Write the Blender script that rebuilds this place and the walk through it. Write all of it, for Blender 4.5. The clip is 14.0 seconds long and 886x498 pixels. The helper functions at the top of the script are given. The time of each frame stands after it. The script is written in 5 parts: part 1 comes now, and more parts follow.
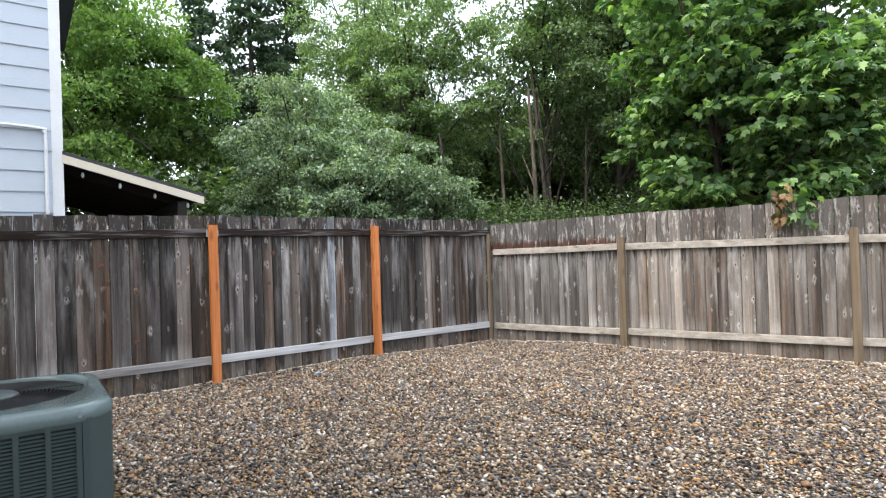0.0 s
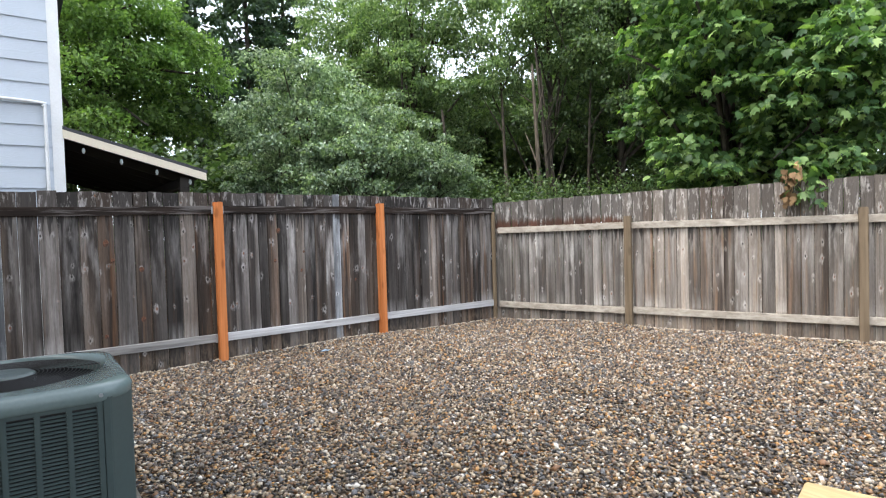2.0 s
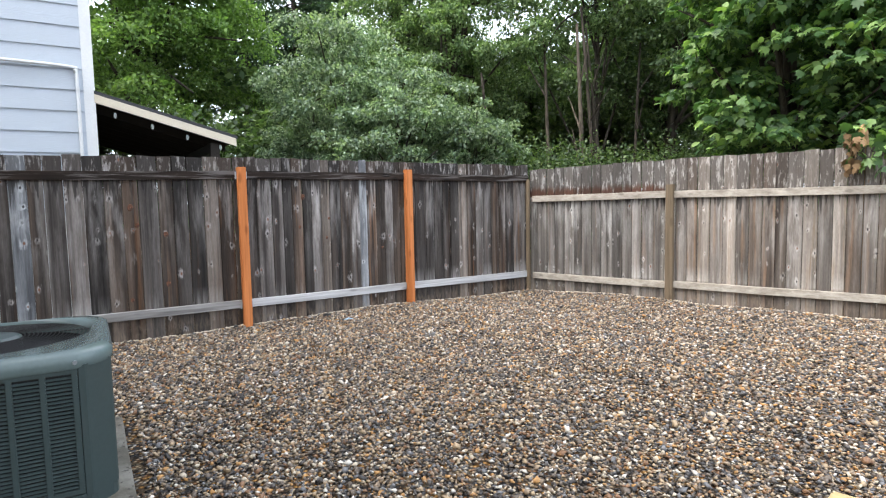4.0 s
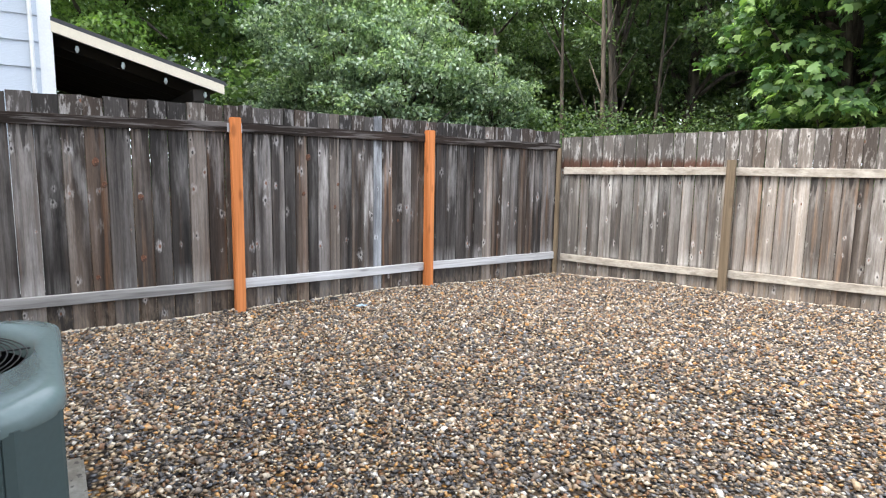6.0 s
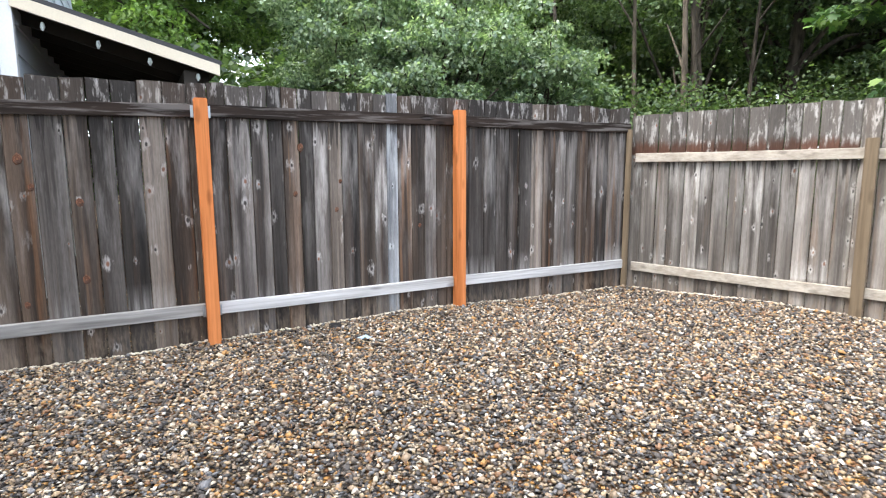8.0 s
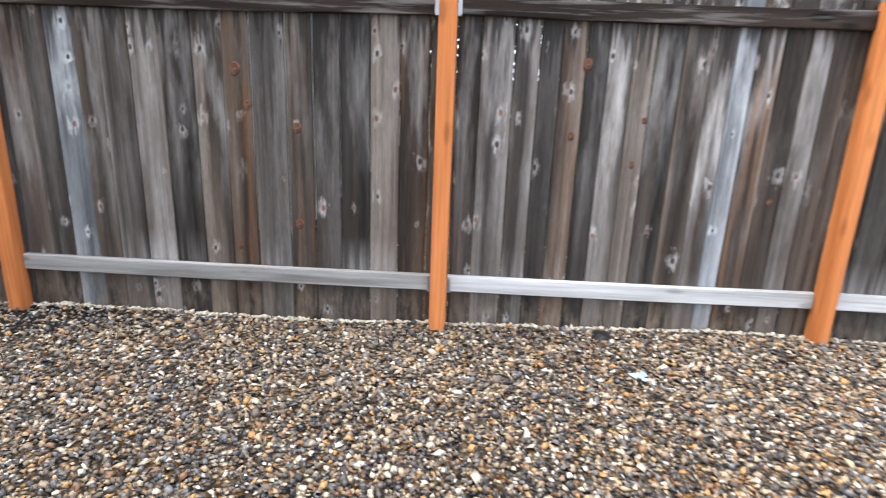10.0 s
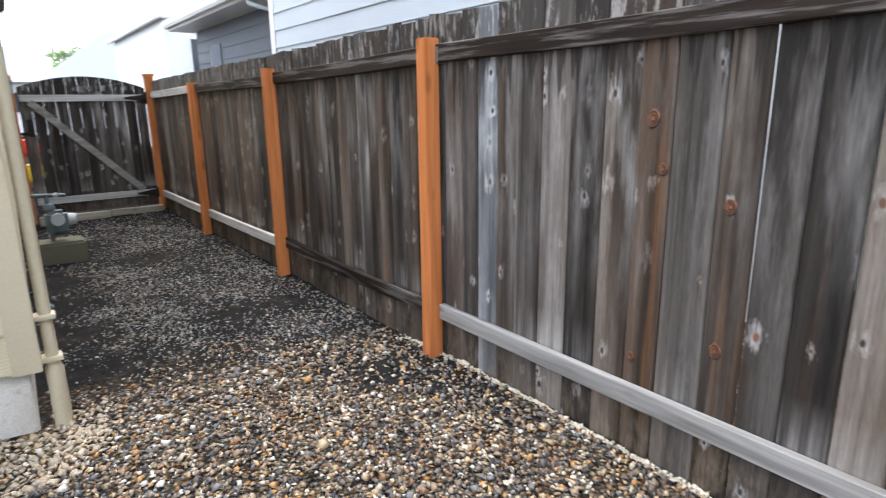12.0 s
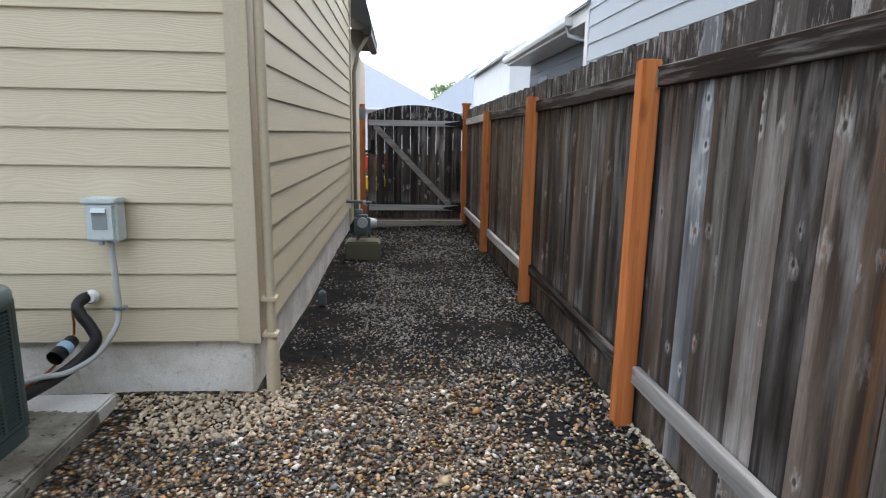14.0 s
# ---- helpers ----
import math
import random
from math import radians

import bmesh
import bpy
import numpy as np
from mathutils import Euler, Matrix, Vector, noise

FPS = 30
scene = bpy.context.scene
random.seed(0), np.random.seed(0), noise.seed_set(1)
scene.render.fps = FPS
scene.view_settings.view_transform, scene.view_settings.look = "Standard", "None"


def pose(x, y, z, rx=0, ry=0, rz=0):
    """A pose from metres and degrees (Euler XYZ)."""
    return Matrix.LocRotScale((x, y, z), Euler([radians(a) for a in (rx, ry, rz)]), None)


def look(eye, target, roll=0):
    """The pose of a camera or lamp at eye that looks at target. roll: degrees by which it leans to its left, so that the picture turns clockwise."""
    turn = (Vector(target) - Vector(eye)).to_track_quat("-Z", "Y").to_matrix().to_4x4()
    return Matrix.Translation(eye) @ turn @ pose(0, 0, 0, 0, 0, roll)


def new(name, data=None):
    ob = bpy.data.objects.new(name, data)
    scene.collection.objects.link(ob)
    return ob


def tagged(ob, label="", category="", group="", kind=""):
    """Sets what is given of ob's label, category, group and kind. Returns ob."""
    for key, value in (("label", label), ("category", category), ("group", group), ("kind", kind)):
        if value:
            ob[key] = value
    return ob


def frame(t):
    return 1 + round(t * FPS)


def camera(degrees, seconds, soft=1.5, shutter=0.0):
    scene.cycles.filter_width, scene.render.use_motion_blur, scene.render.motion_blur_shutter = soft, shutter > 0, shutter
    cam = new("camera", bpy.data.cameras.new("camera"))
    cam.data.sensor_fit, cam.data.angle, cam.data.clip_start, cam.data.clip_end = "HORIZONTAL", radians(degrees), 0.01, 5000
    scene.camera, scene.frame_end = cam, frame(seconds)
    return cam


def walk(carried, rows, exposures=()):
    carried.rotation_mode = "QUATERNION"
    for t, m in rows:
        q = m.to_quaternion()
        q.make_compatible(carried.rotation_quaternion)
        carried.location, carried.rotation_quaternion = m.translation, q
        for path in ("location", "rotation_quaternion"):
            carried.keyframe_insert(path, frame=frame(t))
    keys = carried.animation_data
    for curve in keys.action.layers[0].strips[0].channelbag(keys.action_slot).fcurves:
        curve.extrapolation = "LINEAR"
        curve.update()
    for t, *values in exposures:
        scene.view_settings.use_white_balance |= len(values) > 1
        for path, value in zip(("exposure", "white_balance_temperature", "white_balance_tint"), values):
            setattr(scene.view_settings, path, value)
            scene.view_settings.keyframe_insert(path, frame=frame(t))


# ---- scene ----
cam = camera(74.2, 14.0, soft=1.1, shutter=0.25)
PATH = [
    (0, (0.952, 1.917, 1.384), (-0.669, 3.089, 1.399), -1.9),
    (0.5, (0.801, 1.843, 1.409), (-0.825, 3.006, 1.465), -3.2),
    (1, (0.799, 1.798, 1.405), (-0.799, 3.0, 1.472), -0.8),
    (1.5, (0.813, 1.771, 1.403), (-0.785, 2.973, 1.425), 0.1),
    (2, (0.839, 1.839, 1.391), (-0.774, 3.019, 1.33), -1.7),
    (2.5, (0.819, 2.076, 1.392), (-0.825, 3.204, 1.236), -3.4),
    (3, (0.824, 2.161, 1.377), (-0.83, 3.275, 1.216), -2.7),
    (3.5, (0.79, 2.164, 1.37), (-0.882, 3.249, 1.219), -1.5),
    (4, (0.781, 2.189, 1.363), (-0.921, 3.226, 1.202), -1.2),
    (4.2, (0.788, 2.188, 1.351), (-0.922, 3.208, 1.173), -1.0),
    (6.5, (-0.790, 2.325, 1.35), (-2.398, 3.471, 1.033), 1.2),
    (6.8, (-0.930, 2.455, 1.377), (-2.510, 3.632, 1.032), 0.2),
    (7, (-0.995, 2.567, 1.382), (-2.611, 3.702, 1.059), -0.1),
    (9.3, (-2.281, 3.851, 1.292), (-4.191, 4.239, 0.843), 2.0),
    (9.5, (-2.465, 3.843, 1.321), (-4.393, 4.084, 0.849), 2.3),
    (10, (-2.867, 3.836, 1.371), (-4.784, 3.752, 0.806), 2.2),
    (10.5, (-3.21, 3.817, 1.357), (-5.048, 3.277, 0.784), 2.0),
    (11, (-3.517, 3.908, 1.316), (-5.171, 2.896, 0.826), 1.9),
    (11.5, (-3.792, 3.882, 1.354), (-5.254, 2.6, 0.885), 0.5),
    (12, (-4.028, 3.874, 1.434), (-5.195, 2.322, 0.952), -0.8),
    (12.5, (-4.264, 3.972, 1.434), (-5.1, 2.209, 0.995), 0.6),
    (13, (-4.476, 3.938, 1.415), (-5.069, 2.077, 0.985), 1.7),
    (13.5, (-4.631, 3.887, 1.415), (-5.004, 1.96, 1.03), 2.0),
    (14, (-4.746, 3.934, 1.423), (-4.921, 1.98, 1.036), 1.0),
]
walk(cam, [(t, look(eye, target, roll)) for t, eye, target, roll in PATH],
     [(0.0, 0.65), (3.0, 0.66), (4.0, 0.72), (6.5, 1.05), (9.5, 1.15), (11.5, 1.2), (12.5, 1.02), (13.0, 0.83), (14.0, 0.55)])


# ---- light ----
world = bpy.data.worlds.new("overcast_sky")
scene.world = world
world.use_nodes = True
wn, wl = world.node_tree.nodes, world.node_tree.links
wn.clear()
sky = wn.new("ShaderNodeTexSky")
sky.sky_type, sky.sun_disc = "NISHITA", False
sky.sun_elevation, sky.sun_rotation = radians(58), radians(200)
sky.air_density, sky.dust_density, sky.ozone_density = 0.7, 8.0, 1.0
bg_sky = wn.new("ShaderNodeBackground")
bg_cloud = wn.new("ShaderNodeBackground")
both = wn.new("ShaderNodeAddShader")
out = wn.new("ShaderNodeOutputWorld")
bg_sky.inputs["Strength"].default_value = 0.09
bg_cloud.inputs["Color"].default_value = (0.86, 0.935, 1.06, 1)
bg_cloud.inputs["Strength"].default_value = 1.5
wl.new(sky.outputs[0], bg_sky.inputs["Color"])
wl.new(bg_sky.outputs[0], both.inputs[0])
wl.new(bg_cloud.outputs[0], both.inputs[1])
wl.new(both.outputs[0], out.inputs["Surface"])
sun = new("sun", bpy.data.lights.new("sun", "SUN"))
sun.data.energy, sun.data.angle, sun.data.color = 1.5, radians(35), (1.0, 0.97, 0.92)
sun.matrix_world = look((2, -6, 12), (0, 0, 0))


# ---- materials ----
class Nodes:
    """A small writer of node materials."""

    def __init__(self, name, rough=0.7, metal=0.0, shine=0.3):
        self.mat = bpy.data.materials.new(name)
        self.mat.use_nodes = True
        self.t = self.mat.node_tree
        self.b = self.t.nodes["Principled BSDF"]
        self.b.inputs["Roughness"].default_value = rough
        self.b.inputs["Metallic"].default_value = metal
        self.b.inputs["Specular IOR Level"].default_value = shine

    def put(self, kind, **values):
        n = self.t.nodes.new("ShaderNode" + kind)
        for key, v in values.items():
            self.plug(n.inputs[key.replace("_", " ")] if isinstance(key, str) else n.inputs[key], v)
        return n

    def plug(self, socket, v):
        if isinstance(v, bpy.types.NodeSocket):
            self.t.links.new(v, socket)
        else:
            socket.default_value = v

    def math(self, op, a, b=0.0, clamp=False):
        n = self.t.nodes.new("ShaderNodeMath")
        n.operation, n.use_clamp = op, clamp
        self.plug(n.inputs[0], a)
        self.plug(n.inputs[1], b)
        return n.outputs[0]

    def vec(self, op, a, b):
        n = self.t.nodes.new("ShaderNodeVectorMath")
        n.operation = op
        self.plug(n.inputs[0], a)
        self.plug(n.inputs[1], b)
        return n.outputs[0]

    def mix(self, f, a, b, how="MIX"):
        n = self.t.nodes.new("ShaderNodeMixRGB")
        n.blend_type = how
        for s, v in zip(n.inputs, (f, a, b)):
            self.plug(s, v if isinstance(v, bpy.types.NodeSocket) or not isinstance(v, tuple) else (*v, 1))
        return n.outputs[0]

    def ramp(self, f, stops, constant=False):
        n = self.t.nodes.new("ShaderNodeValToRGB")
        n.color_ramp.interpolation = "CONSTANT" if constant else "LINEAR"
        els = n.color_ramp.elements
        while len(els) < len(stops):
            els.new(0.5)
        for e, (p, c) in zip(els, stops):
            e.position, e.color = p, (*c, 1) if isinstance(c, tuple) else (c, c, c, 1)
        self.plug(n.inputs[0], f)
        return n.outputs[0]

    def noise(self, at, scale, detail=4.0, rough=0.55):
        n = self.t.nodes.new("ShaderNodeTexNoise")
        self.plug(n.inputs["Vector"], at)
        n.inputs["Scale"].default_value, n.inputs["Detail"].default_value, n.inputs["Roughness"].default_value = scale, detail, rough
        return n.outputs["Fac"]

    def voronoi(self, at, scale, out="Distance", feature="F1"):
        n = self.t.nodes.new("ShaderNodeTexVoronoi")
        n.feature = feature
        self.plug(n.inputs["Vector"], at)
        n.inputs["Scale"].default_value = scale
        return n.outputs[out]

    def place(self):
        return self.t.nodes.new("ShaderNodeNewGeometry").outputs["Position"]

    def island(self):
        return self.t.nodes.new("ShaderNodeNewGeometry").outputs["Random Per Island"]

    def chance(self):
        return self.t.nodes.new("ShaderNodeObjectInfo").outputs["Random"]

    def done(self, colour, bump=None, strength=0.3, distance=0.004, rough=None):
        self.plug(self.b.inputs["Base Color"], colour if isinstance(colour, bpy.types.NodeSocket) else (*colour, 1))
        if rough is not None:
            self.plug(self.b.inputs["Roughness"], rough)
        if bump is not None:
            n = self.t.nodes.new("ShaderNodeBump")
            n.inputs["Strength"].default_value, n.inputs["Distance"].default_value = strength, distance
            self.plug(n.inputs["Height"], bump)
            self.t.links.new(n.outputs[0], self.b.inputs["Normal"])
        return self.mat


def weathered(name, dark, mid, pale=(0.38, 0.362, 0.35), tan=(0.23, 0.115, 0.055), head=1.66, stain=0.0, bleach=0.6, rust=0.35):
    """Old cedar boards: slow bands of brown and grey along z, silvery patches painted stronger towards the top for the
    light there, splintered knots, rain drips under the rail, flaking tops.
    """
    m = Nodes(name, 0.75, shine=0.22)
    r = m.chance()
    shift = m.put("CombineXYZ", X=m.math("MULTIPLY", r, 37.0), Y=m.math("MULTIPLY", r, 91.0), Z=m.math("MULTIPLY", r, 53.0)).outputs[0]
    p = m.vec("ADD", m.place(), shift)
    r2 = m.math("FRACT", m.math("MULTIPLY", r, 7.31))
    r3 = m.math("FRACT", m.math("MULTIPLY", r, 23.7))
    wide = m.noise(m.vec("MULTIPLY", p, (10.0, 10.0, 0.35)), 1.0, 3, 0.5)
    band = m.noise(m.vec("MULTIPLY", p, (27.0, 27.0, 0.55)), 1.0, 4, 0.6)
    base = m.mix(m.ramp(wide, [(0.38, 0.0), (0.62, 1.0)]), dark, mid)
    base = m.mix(0.6, base, m.ramp(band, [(0.3, 0.4), (0.5, 0.95), (0.7, 1.6)]), "MULTIPLY")
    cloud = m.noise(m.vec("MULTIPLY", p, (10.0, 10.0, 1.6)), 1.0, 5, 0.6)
    # Silvering grows with height; the brighter light up there is put into the colour.
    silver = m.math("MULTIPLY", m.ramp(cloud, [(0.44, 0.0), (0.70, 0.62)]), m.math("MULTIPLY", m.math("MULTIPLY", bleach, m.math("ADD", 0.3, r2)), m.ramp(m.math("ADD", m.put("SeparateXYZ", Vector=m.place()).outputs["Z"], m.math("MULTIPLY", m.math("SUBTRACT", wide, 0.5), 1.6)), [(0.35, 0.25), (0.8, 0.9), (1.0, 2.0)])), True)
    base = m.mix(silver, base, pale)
    streak = m.noise(m.vec("MULTIPLY", p, (19.0, 19.0, 0.8)), 1.0, 3, 0.55)
    base = m.mix(m.math("MULTIPLY", m.ramp(streak, [(0.54, 0.0), (0.70, 0.9)]), m.math("MULTIPLY", rust, m.math("ADD", 0.3, r3)), True), base, tan)
    z = m.put("SeparateXYZ", Vector=m.place()).outputs["Z"]
    weather = m.noise(m.vec("MULTIPLY", p, (30.0, 30.0, 8.0)), 1.0, 4, 0.65)
    run = m.noise(m.vec("MULTIPLY", p, (34.0, 34.0, 0.9)), 1.0, 3, 0.5)
    below = m.math("SUBTRACT", head - 0.02, z)
    drip = m.math("MULTIPLY", m.math("SUBTRACT", m.math("SUBTRACT", m.math("MULTIPLY", run, 1.1), 0.50), below), 22.0, True)
    base = m.mix(m.math("MULTIPLY", drip, 0.72), base, (0.016, 0.013, 0.012))
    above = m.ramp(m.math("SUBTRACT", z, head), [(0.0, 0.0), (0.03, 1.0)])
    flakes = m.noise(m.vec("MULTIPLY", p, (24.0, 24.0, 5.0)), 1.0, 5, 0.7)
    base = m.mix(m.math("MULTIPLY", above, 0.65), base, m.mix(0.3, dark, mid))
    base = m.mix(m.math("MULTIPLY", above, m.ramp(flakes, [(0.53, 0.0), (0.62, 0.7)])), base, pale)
    bloom = m.math("MULTIPLY", m.ramp(z, [(0.29, 0.0), (0.32, 1.0), (0.36, 0.8), (0.50, 0.0)]), m.ramp(m.math("ADD", m.math("MULTIPLY", run, 0.6), m.math("MULTIPLY", r3, 0.4)), [(0.50, 0.0), (0.68, 0.6)]))
    base = m.mix(bloom, base, pale)
    earth = m.math("MULTIPLY", m.ramp(z, [(0.10, 1.0), (0.24, 0.0)]), m.ramp(weather, [(0.42, 0.0), (0.62, 0.55)]))
    base = m.mix(earth, base, (0.21, 0.165, 0.125))
    if stain:
        edge = m.math("ADD", z, m.math("MULTIPLY", m.math("SUBTRACT", flakes, 0.5), 0.20))
        wet = m.math("MULTIPLY", m.ramp(m.math("SUBTRACT", edge, 1.38), [(0.0, 0.0), (0.02, 1.0)]), m.ramp(m.math("SUBTRACT", edge, 1.38), [(0.10, 1.0), (0.17, 0.0)]))
        base = m.mix(m.math("MULTIPLY", wet, stain), base, (0.07, 0.030, 0.018))
    warp = m.noise(m.vec("MULTIPLY", p, (3.0, 3.0, 1.2)), 1.0, 2)
    axes = m.put("SeparateXYZ", Vector=p)
    across = m.math("ADD", axes.outputs["X"], axes.outputs["Y"])
    knot_at = m.put("CombineXYZ", X=m.math("ADD", m.math("MULTIPLY", across, 9.5), m.math("MULTIPLY", warp, 0.5)), Y=m.math("ADD", m.math("MULTIPLY", axes.outputs["Z"], 5.6), m.math("MULTIPLY", warp, 0.4)), Z=0.0).outputs[0]
    knot = m.voronoi(knot_at, 1.0)
    knot.node.voronoi_dimensions = "2D"
    cell = m.put("SeparateColor", Color=knot.node.outputs["Color"])
    knot = m.math("DIVIDE", knot, m.math("ADD", 0.55, m.math("MULTIPLY", cell.outputs[1], 0.8)))
    rare = m.ramp(cell.outputs[0], [(0.80, 0.0), (0.82, 1.0)])
    torn = m.math("ADD", knot, m.math("MULTIPLY", m.math("SUBTRACT", m.noise(m.vec("MULTIPLY", p, (42.0, 42.0, 11.0)), 1.0, 4, 0.7), 0.5), 1.1))
    halo = m.math("MULTIPLY", rare, m.ramp(torn, [(0.0, 0.8), (0.10, 0.5), (0.26, 0.0)]))
    base = m.mix(halo, base, tuple(c * 1.15 for c in pale))
    heart = m.math("MULTIPLY", rare, m.ramp(knot, [(0.0, 0.95), (0.055, 0.9), (0.10, 0.0)]))
    base = m.mix(heart, base, m.mix(m.ramp(cell.outputs[2], [(0.62, 0.0), (0.68, 1.0)]), (0.02, 0.017, 0.016), (0.17, 0.075, 0.042)))
    grain_at = m.vec("ADD", m.vec("MULTIPLY", p, (85.0, 85.0, 1.8)), m.vec("MULTIPLY", m.put("CombineXYZ", X=halo, Y=halo, Z=0.0).outputs[0], (5.0, 5.0, 0.0)))
    grain = m.noise(grain_at, 1.0, 5, 0.65)
    base = m.mix(0.42, base, m.ramp(grain, [(0.28, 0.35), (0.5, 0.95), (0.72, 1.5)]), "MULTIPLY")
    speck = m.noise(m.vec("MULTIPLY", p, (160.0, 160.0, 20.0)), 1.0, 3, 0.6)
    base = m.mix(0.30, base, m.ramp(speck, [(0.32, 0.5), (0.5, 1.0), (0.68, 1.45)]), "MULTIPLY")
    base = m.mix(1.0, base, m.ramp(r, [(0.0, 0.72), (0.5, 1.0), (1.0, 1.3)]), "MULTIPLY")
    height = m.math("ADD", m.math("MULTIPLY", grain, 0.7), m.math("MULTIPLY", m.math("ADD", heart, m.math("MULTIPLY", halo, -0.6)), -0.5))
    return m.done(base, height, 0.6, 0.006, m.ramp(cloud, [(0.3, 0.45), (0.7, 0.7)]))


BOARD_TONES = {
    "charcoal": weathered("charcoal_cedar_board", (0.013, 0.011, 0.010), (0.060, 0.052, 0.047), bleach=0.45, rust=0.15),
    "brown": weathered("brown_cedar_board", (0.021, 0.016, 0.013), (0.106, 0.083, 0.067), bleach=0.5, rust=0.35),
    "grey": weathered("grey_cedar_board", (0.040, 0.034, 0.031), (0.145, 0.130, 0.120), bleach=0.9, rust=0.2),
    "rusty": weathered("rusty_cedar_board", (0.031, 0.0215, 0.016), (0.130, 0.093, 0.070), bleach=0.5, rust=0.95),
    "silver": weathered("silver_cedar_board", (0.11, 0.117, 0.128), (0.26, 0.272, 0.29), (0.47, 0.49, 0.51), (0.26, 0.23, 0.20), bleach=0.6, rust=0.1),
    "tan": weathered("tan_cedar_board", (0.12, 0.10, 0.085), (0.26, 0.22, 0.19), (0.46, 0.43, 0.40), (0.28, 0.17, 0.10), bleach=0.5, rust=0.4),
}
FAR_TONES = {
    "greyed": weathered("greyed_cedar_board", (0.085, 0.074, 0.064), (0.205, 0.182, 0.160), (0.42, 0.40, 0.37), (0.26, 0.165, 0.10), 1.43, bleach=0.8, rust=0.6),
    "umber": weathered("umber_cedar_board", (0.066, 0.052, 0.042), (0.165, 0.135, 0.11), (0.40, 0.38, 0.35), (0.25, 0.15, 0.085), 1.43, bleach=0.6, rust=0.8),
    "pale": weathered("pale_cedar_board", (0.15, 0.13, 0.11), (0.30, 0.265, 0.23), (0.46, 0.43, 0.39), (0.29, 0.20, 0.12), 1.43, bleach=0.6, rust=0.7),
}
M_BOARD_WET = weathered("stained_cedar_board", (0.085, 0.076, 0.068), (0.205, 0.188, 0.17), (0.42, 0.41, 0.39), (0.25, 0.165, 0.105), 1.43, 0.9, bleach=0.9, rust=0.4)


def lumber(name, dark, light, along, spots=0.0, rough=0.65, bleach=0.0):
    """Sawn timber with its grain along one axis (0, 1 or 2)."""
    m = Nodes(name, rough, shine=0.12)
    r = m.chance()
    p = m.vec("ADD", m.place(), m.put("CombineXYZ", X=m.math("MULTIPLY", r, 31.0), Y=m.math("MULTIPLY", r, 17.0), Z=m.math("MULTIPLY", r, 71.0)).outputs[0])
    thin = [60.0, 60.0, 60.0]
    thin[along] = 1.5
    wide = [14.0, 14.0, 14.0]
    wide[along] = 0.8
    g = m.noise(m.vec("MULTIPLY", p, tuple(thin)), 1.0, 5, 0.6)
    s = m.noise(m.vec("MULTIPLY", p, tuple(wide)), 1.0, 4, 0.6)
    c = m.mix(m.ramp(s, [(0.3, 0.0), (0.7, 1.0)]), dark, light)
    c = m.mix(0.5, c, m.ramp(g, [(0.3, 0.55), (0.5, 1.0), (0.75, 1.3)]), "MULTIPLY")
    if spots:
        apart = [8.0, 8.0, 8.0]
        apart[along] = 2.6
        k = m.voronoi(m.vec("MULTIPLY", p, tuple(apart)), 1.0)
        c = m.mix(m.ramp(k, [(0.0, spots), (0.10, spots), (0.2, 0.0)]), c, tuple(v * 0.4 for v in dark))
        c = m.mix(m.math("MULTIPLY", bleach, m.ramp(m.noise(m.vec("MULTIPLY", p, tuple(wide)), 2.1, 4, 0.6), [(0.5, 0.0), (0.62, 1.0)])), c, (0.36, 0.34, 0.33))
    return m.done(c, g, 0.35, 0.003)


M_POST = lumber("orange_stained_post", (0.42, 0.135, 0.04), (0.66, 0.25, 0.09), 2, 0.5)
M_POST_OLD = lumber("old_brown_post", (0.12, 0.09, 0.058), (0.22, 0.17, 0.115), 2, 0.4)
M_RAIL_Y = lumber("grey_rail", (0.30, 0.295, 0.29), (0.62, 0.62, 0.63), 1, 0.5)
M_RAIL_MID = lumber("brown_grey_rail", (0.16, 0.153, 0.147), (0.43, 0.42, 0.41), 1, 0.6)
M_RAIL_DARK = lumber("dark_rail", (0.007, 0.005, 0.004), (0.038, 0.027, 0.022), 1, 0.95, bleach=0.3)
M_RAIL_X = lumber("pale_rail", (0.26, 0.23, 0.19), (0.48, 0.44, 0.38), 0, 0.5)
M_CARD = lumber("tan_board", (0.46, 0.34, 0.165), (0.54, 0.41, 0.22), 0)


def painted(name, colour, rough=0.55, scale=1.0, bump=0.15, metal=0.0, dirt=0.25):
    m = Nodes(name, rough, metal)
    p = m.place()
    n1, n2 = m.noise(p, 2.3 * scale, 4), m.noise(p, 60.0 * scale, 3)
    c = m.mix(m.math("MULTIPLY", m.ramp(n1, [(0.4, 0.0), (0.8, 1.0)]), dirt), colour, tuple(v * 0.6 for v in colour))
    c = m.mix(0.25, c, m.ramp(n2, [(0.3, 0.8), (0.7, 1.15)]), "MULTIPLY")
    return m.done(c, n2, bump, 0.002)


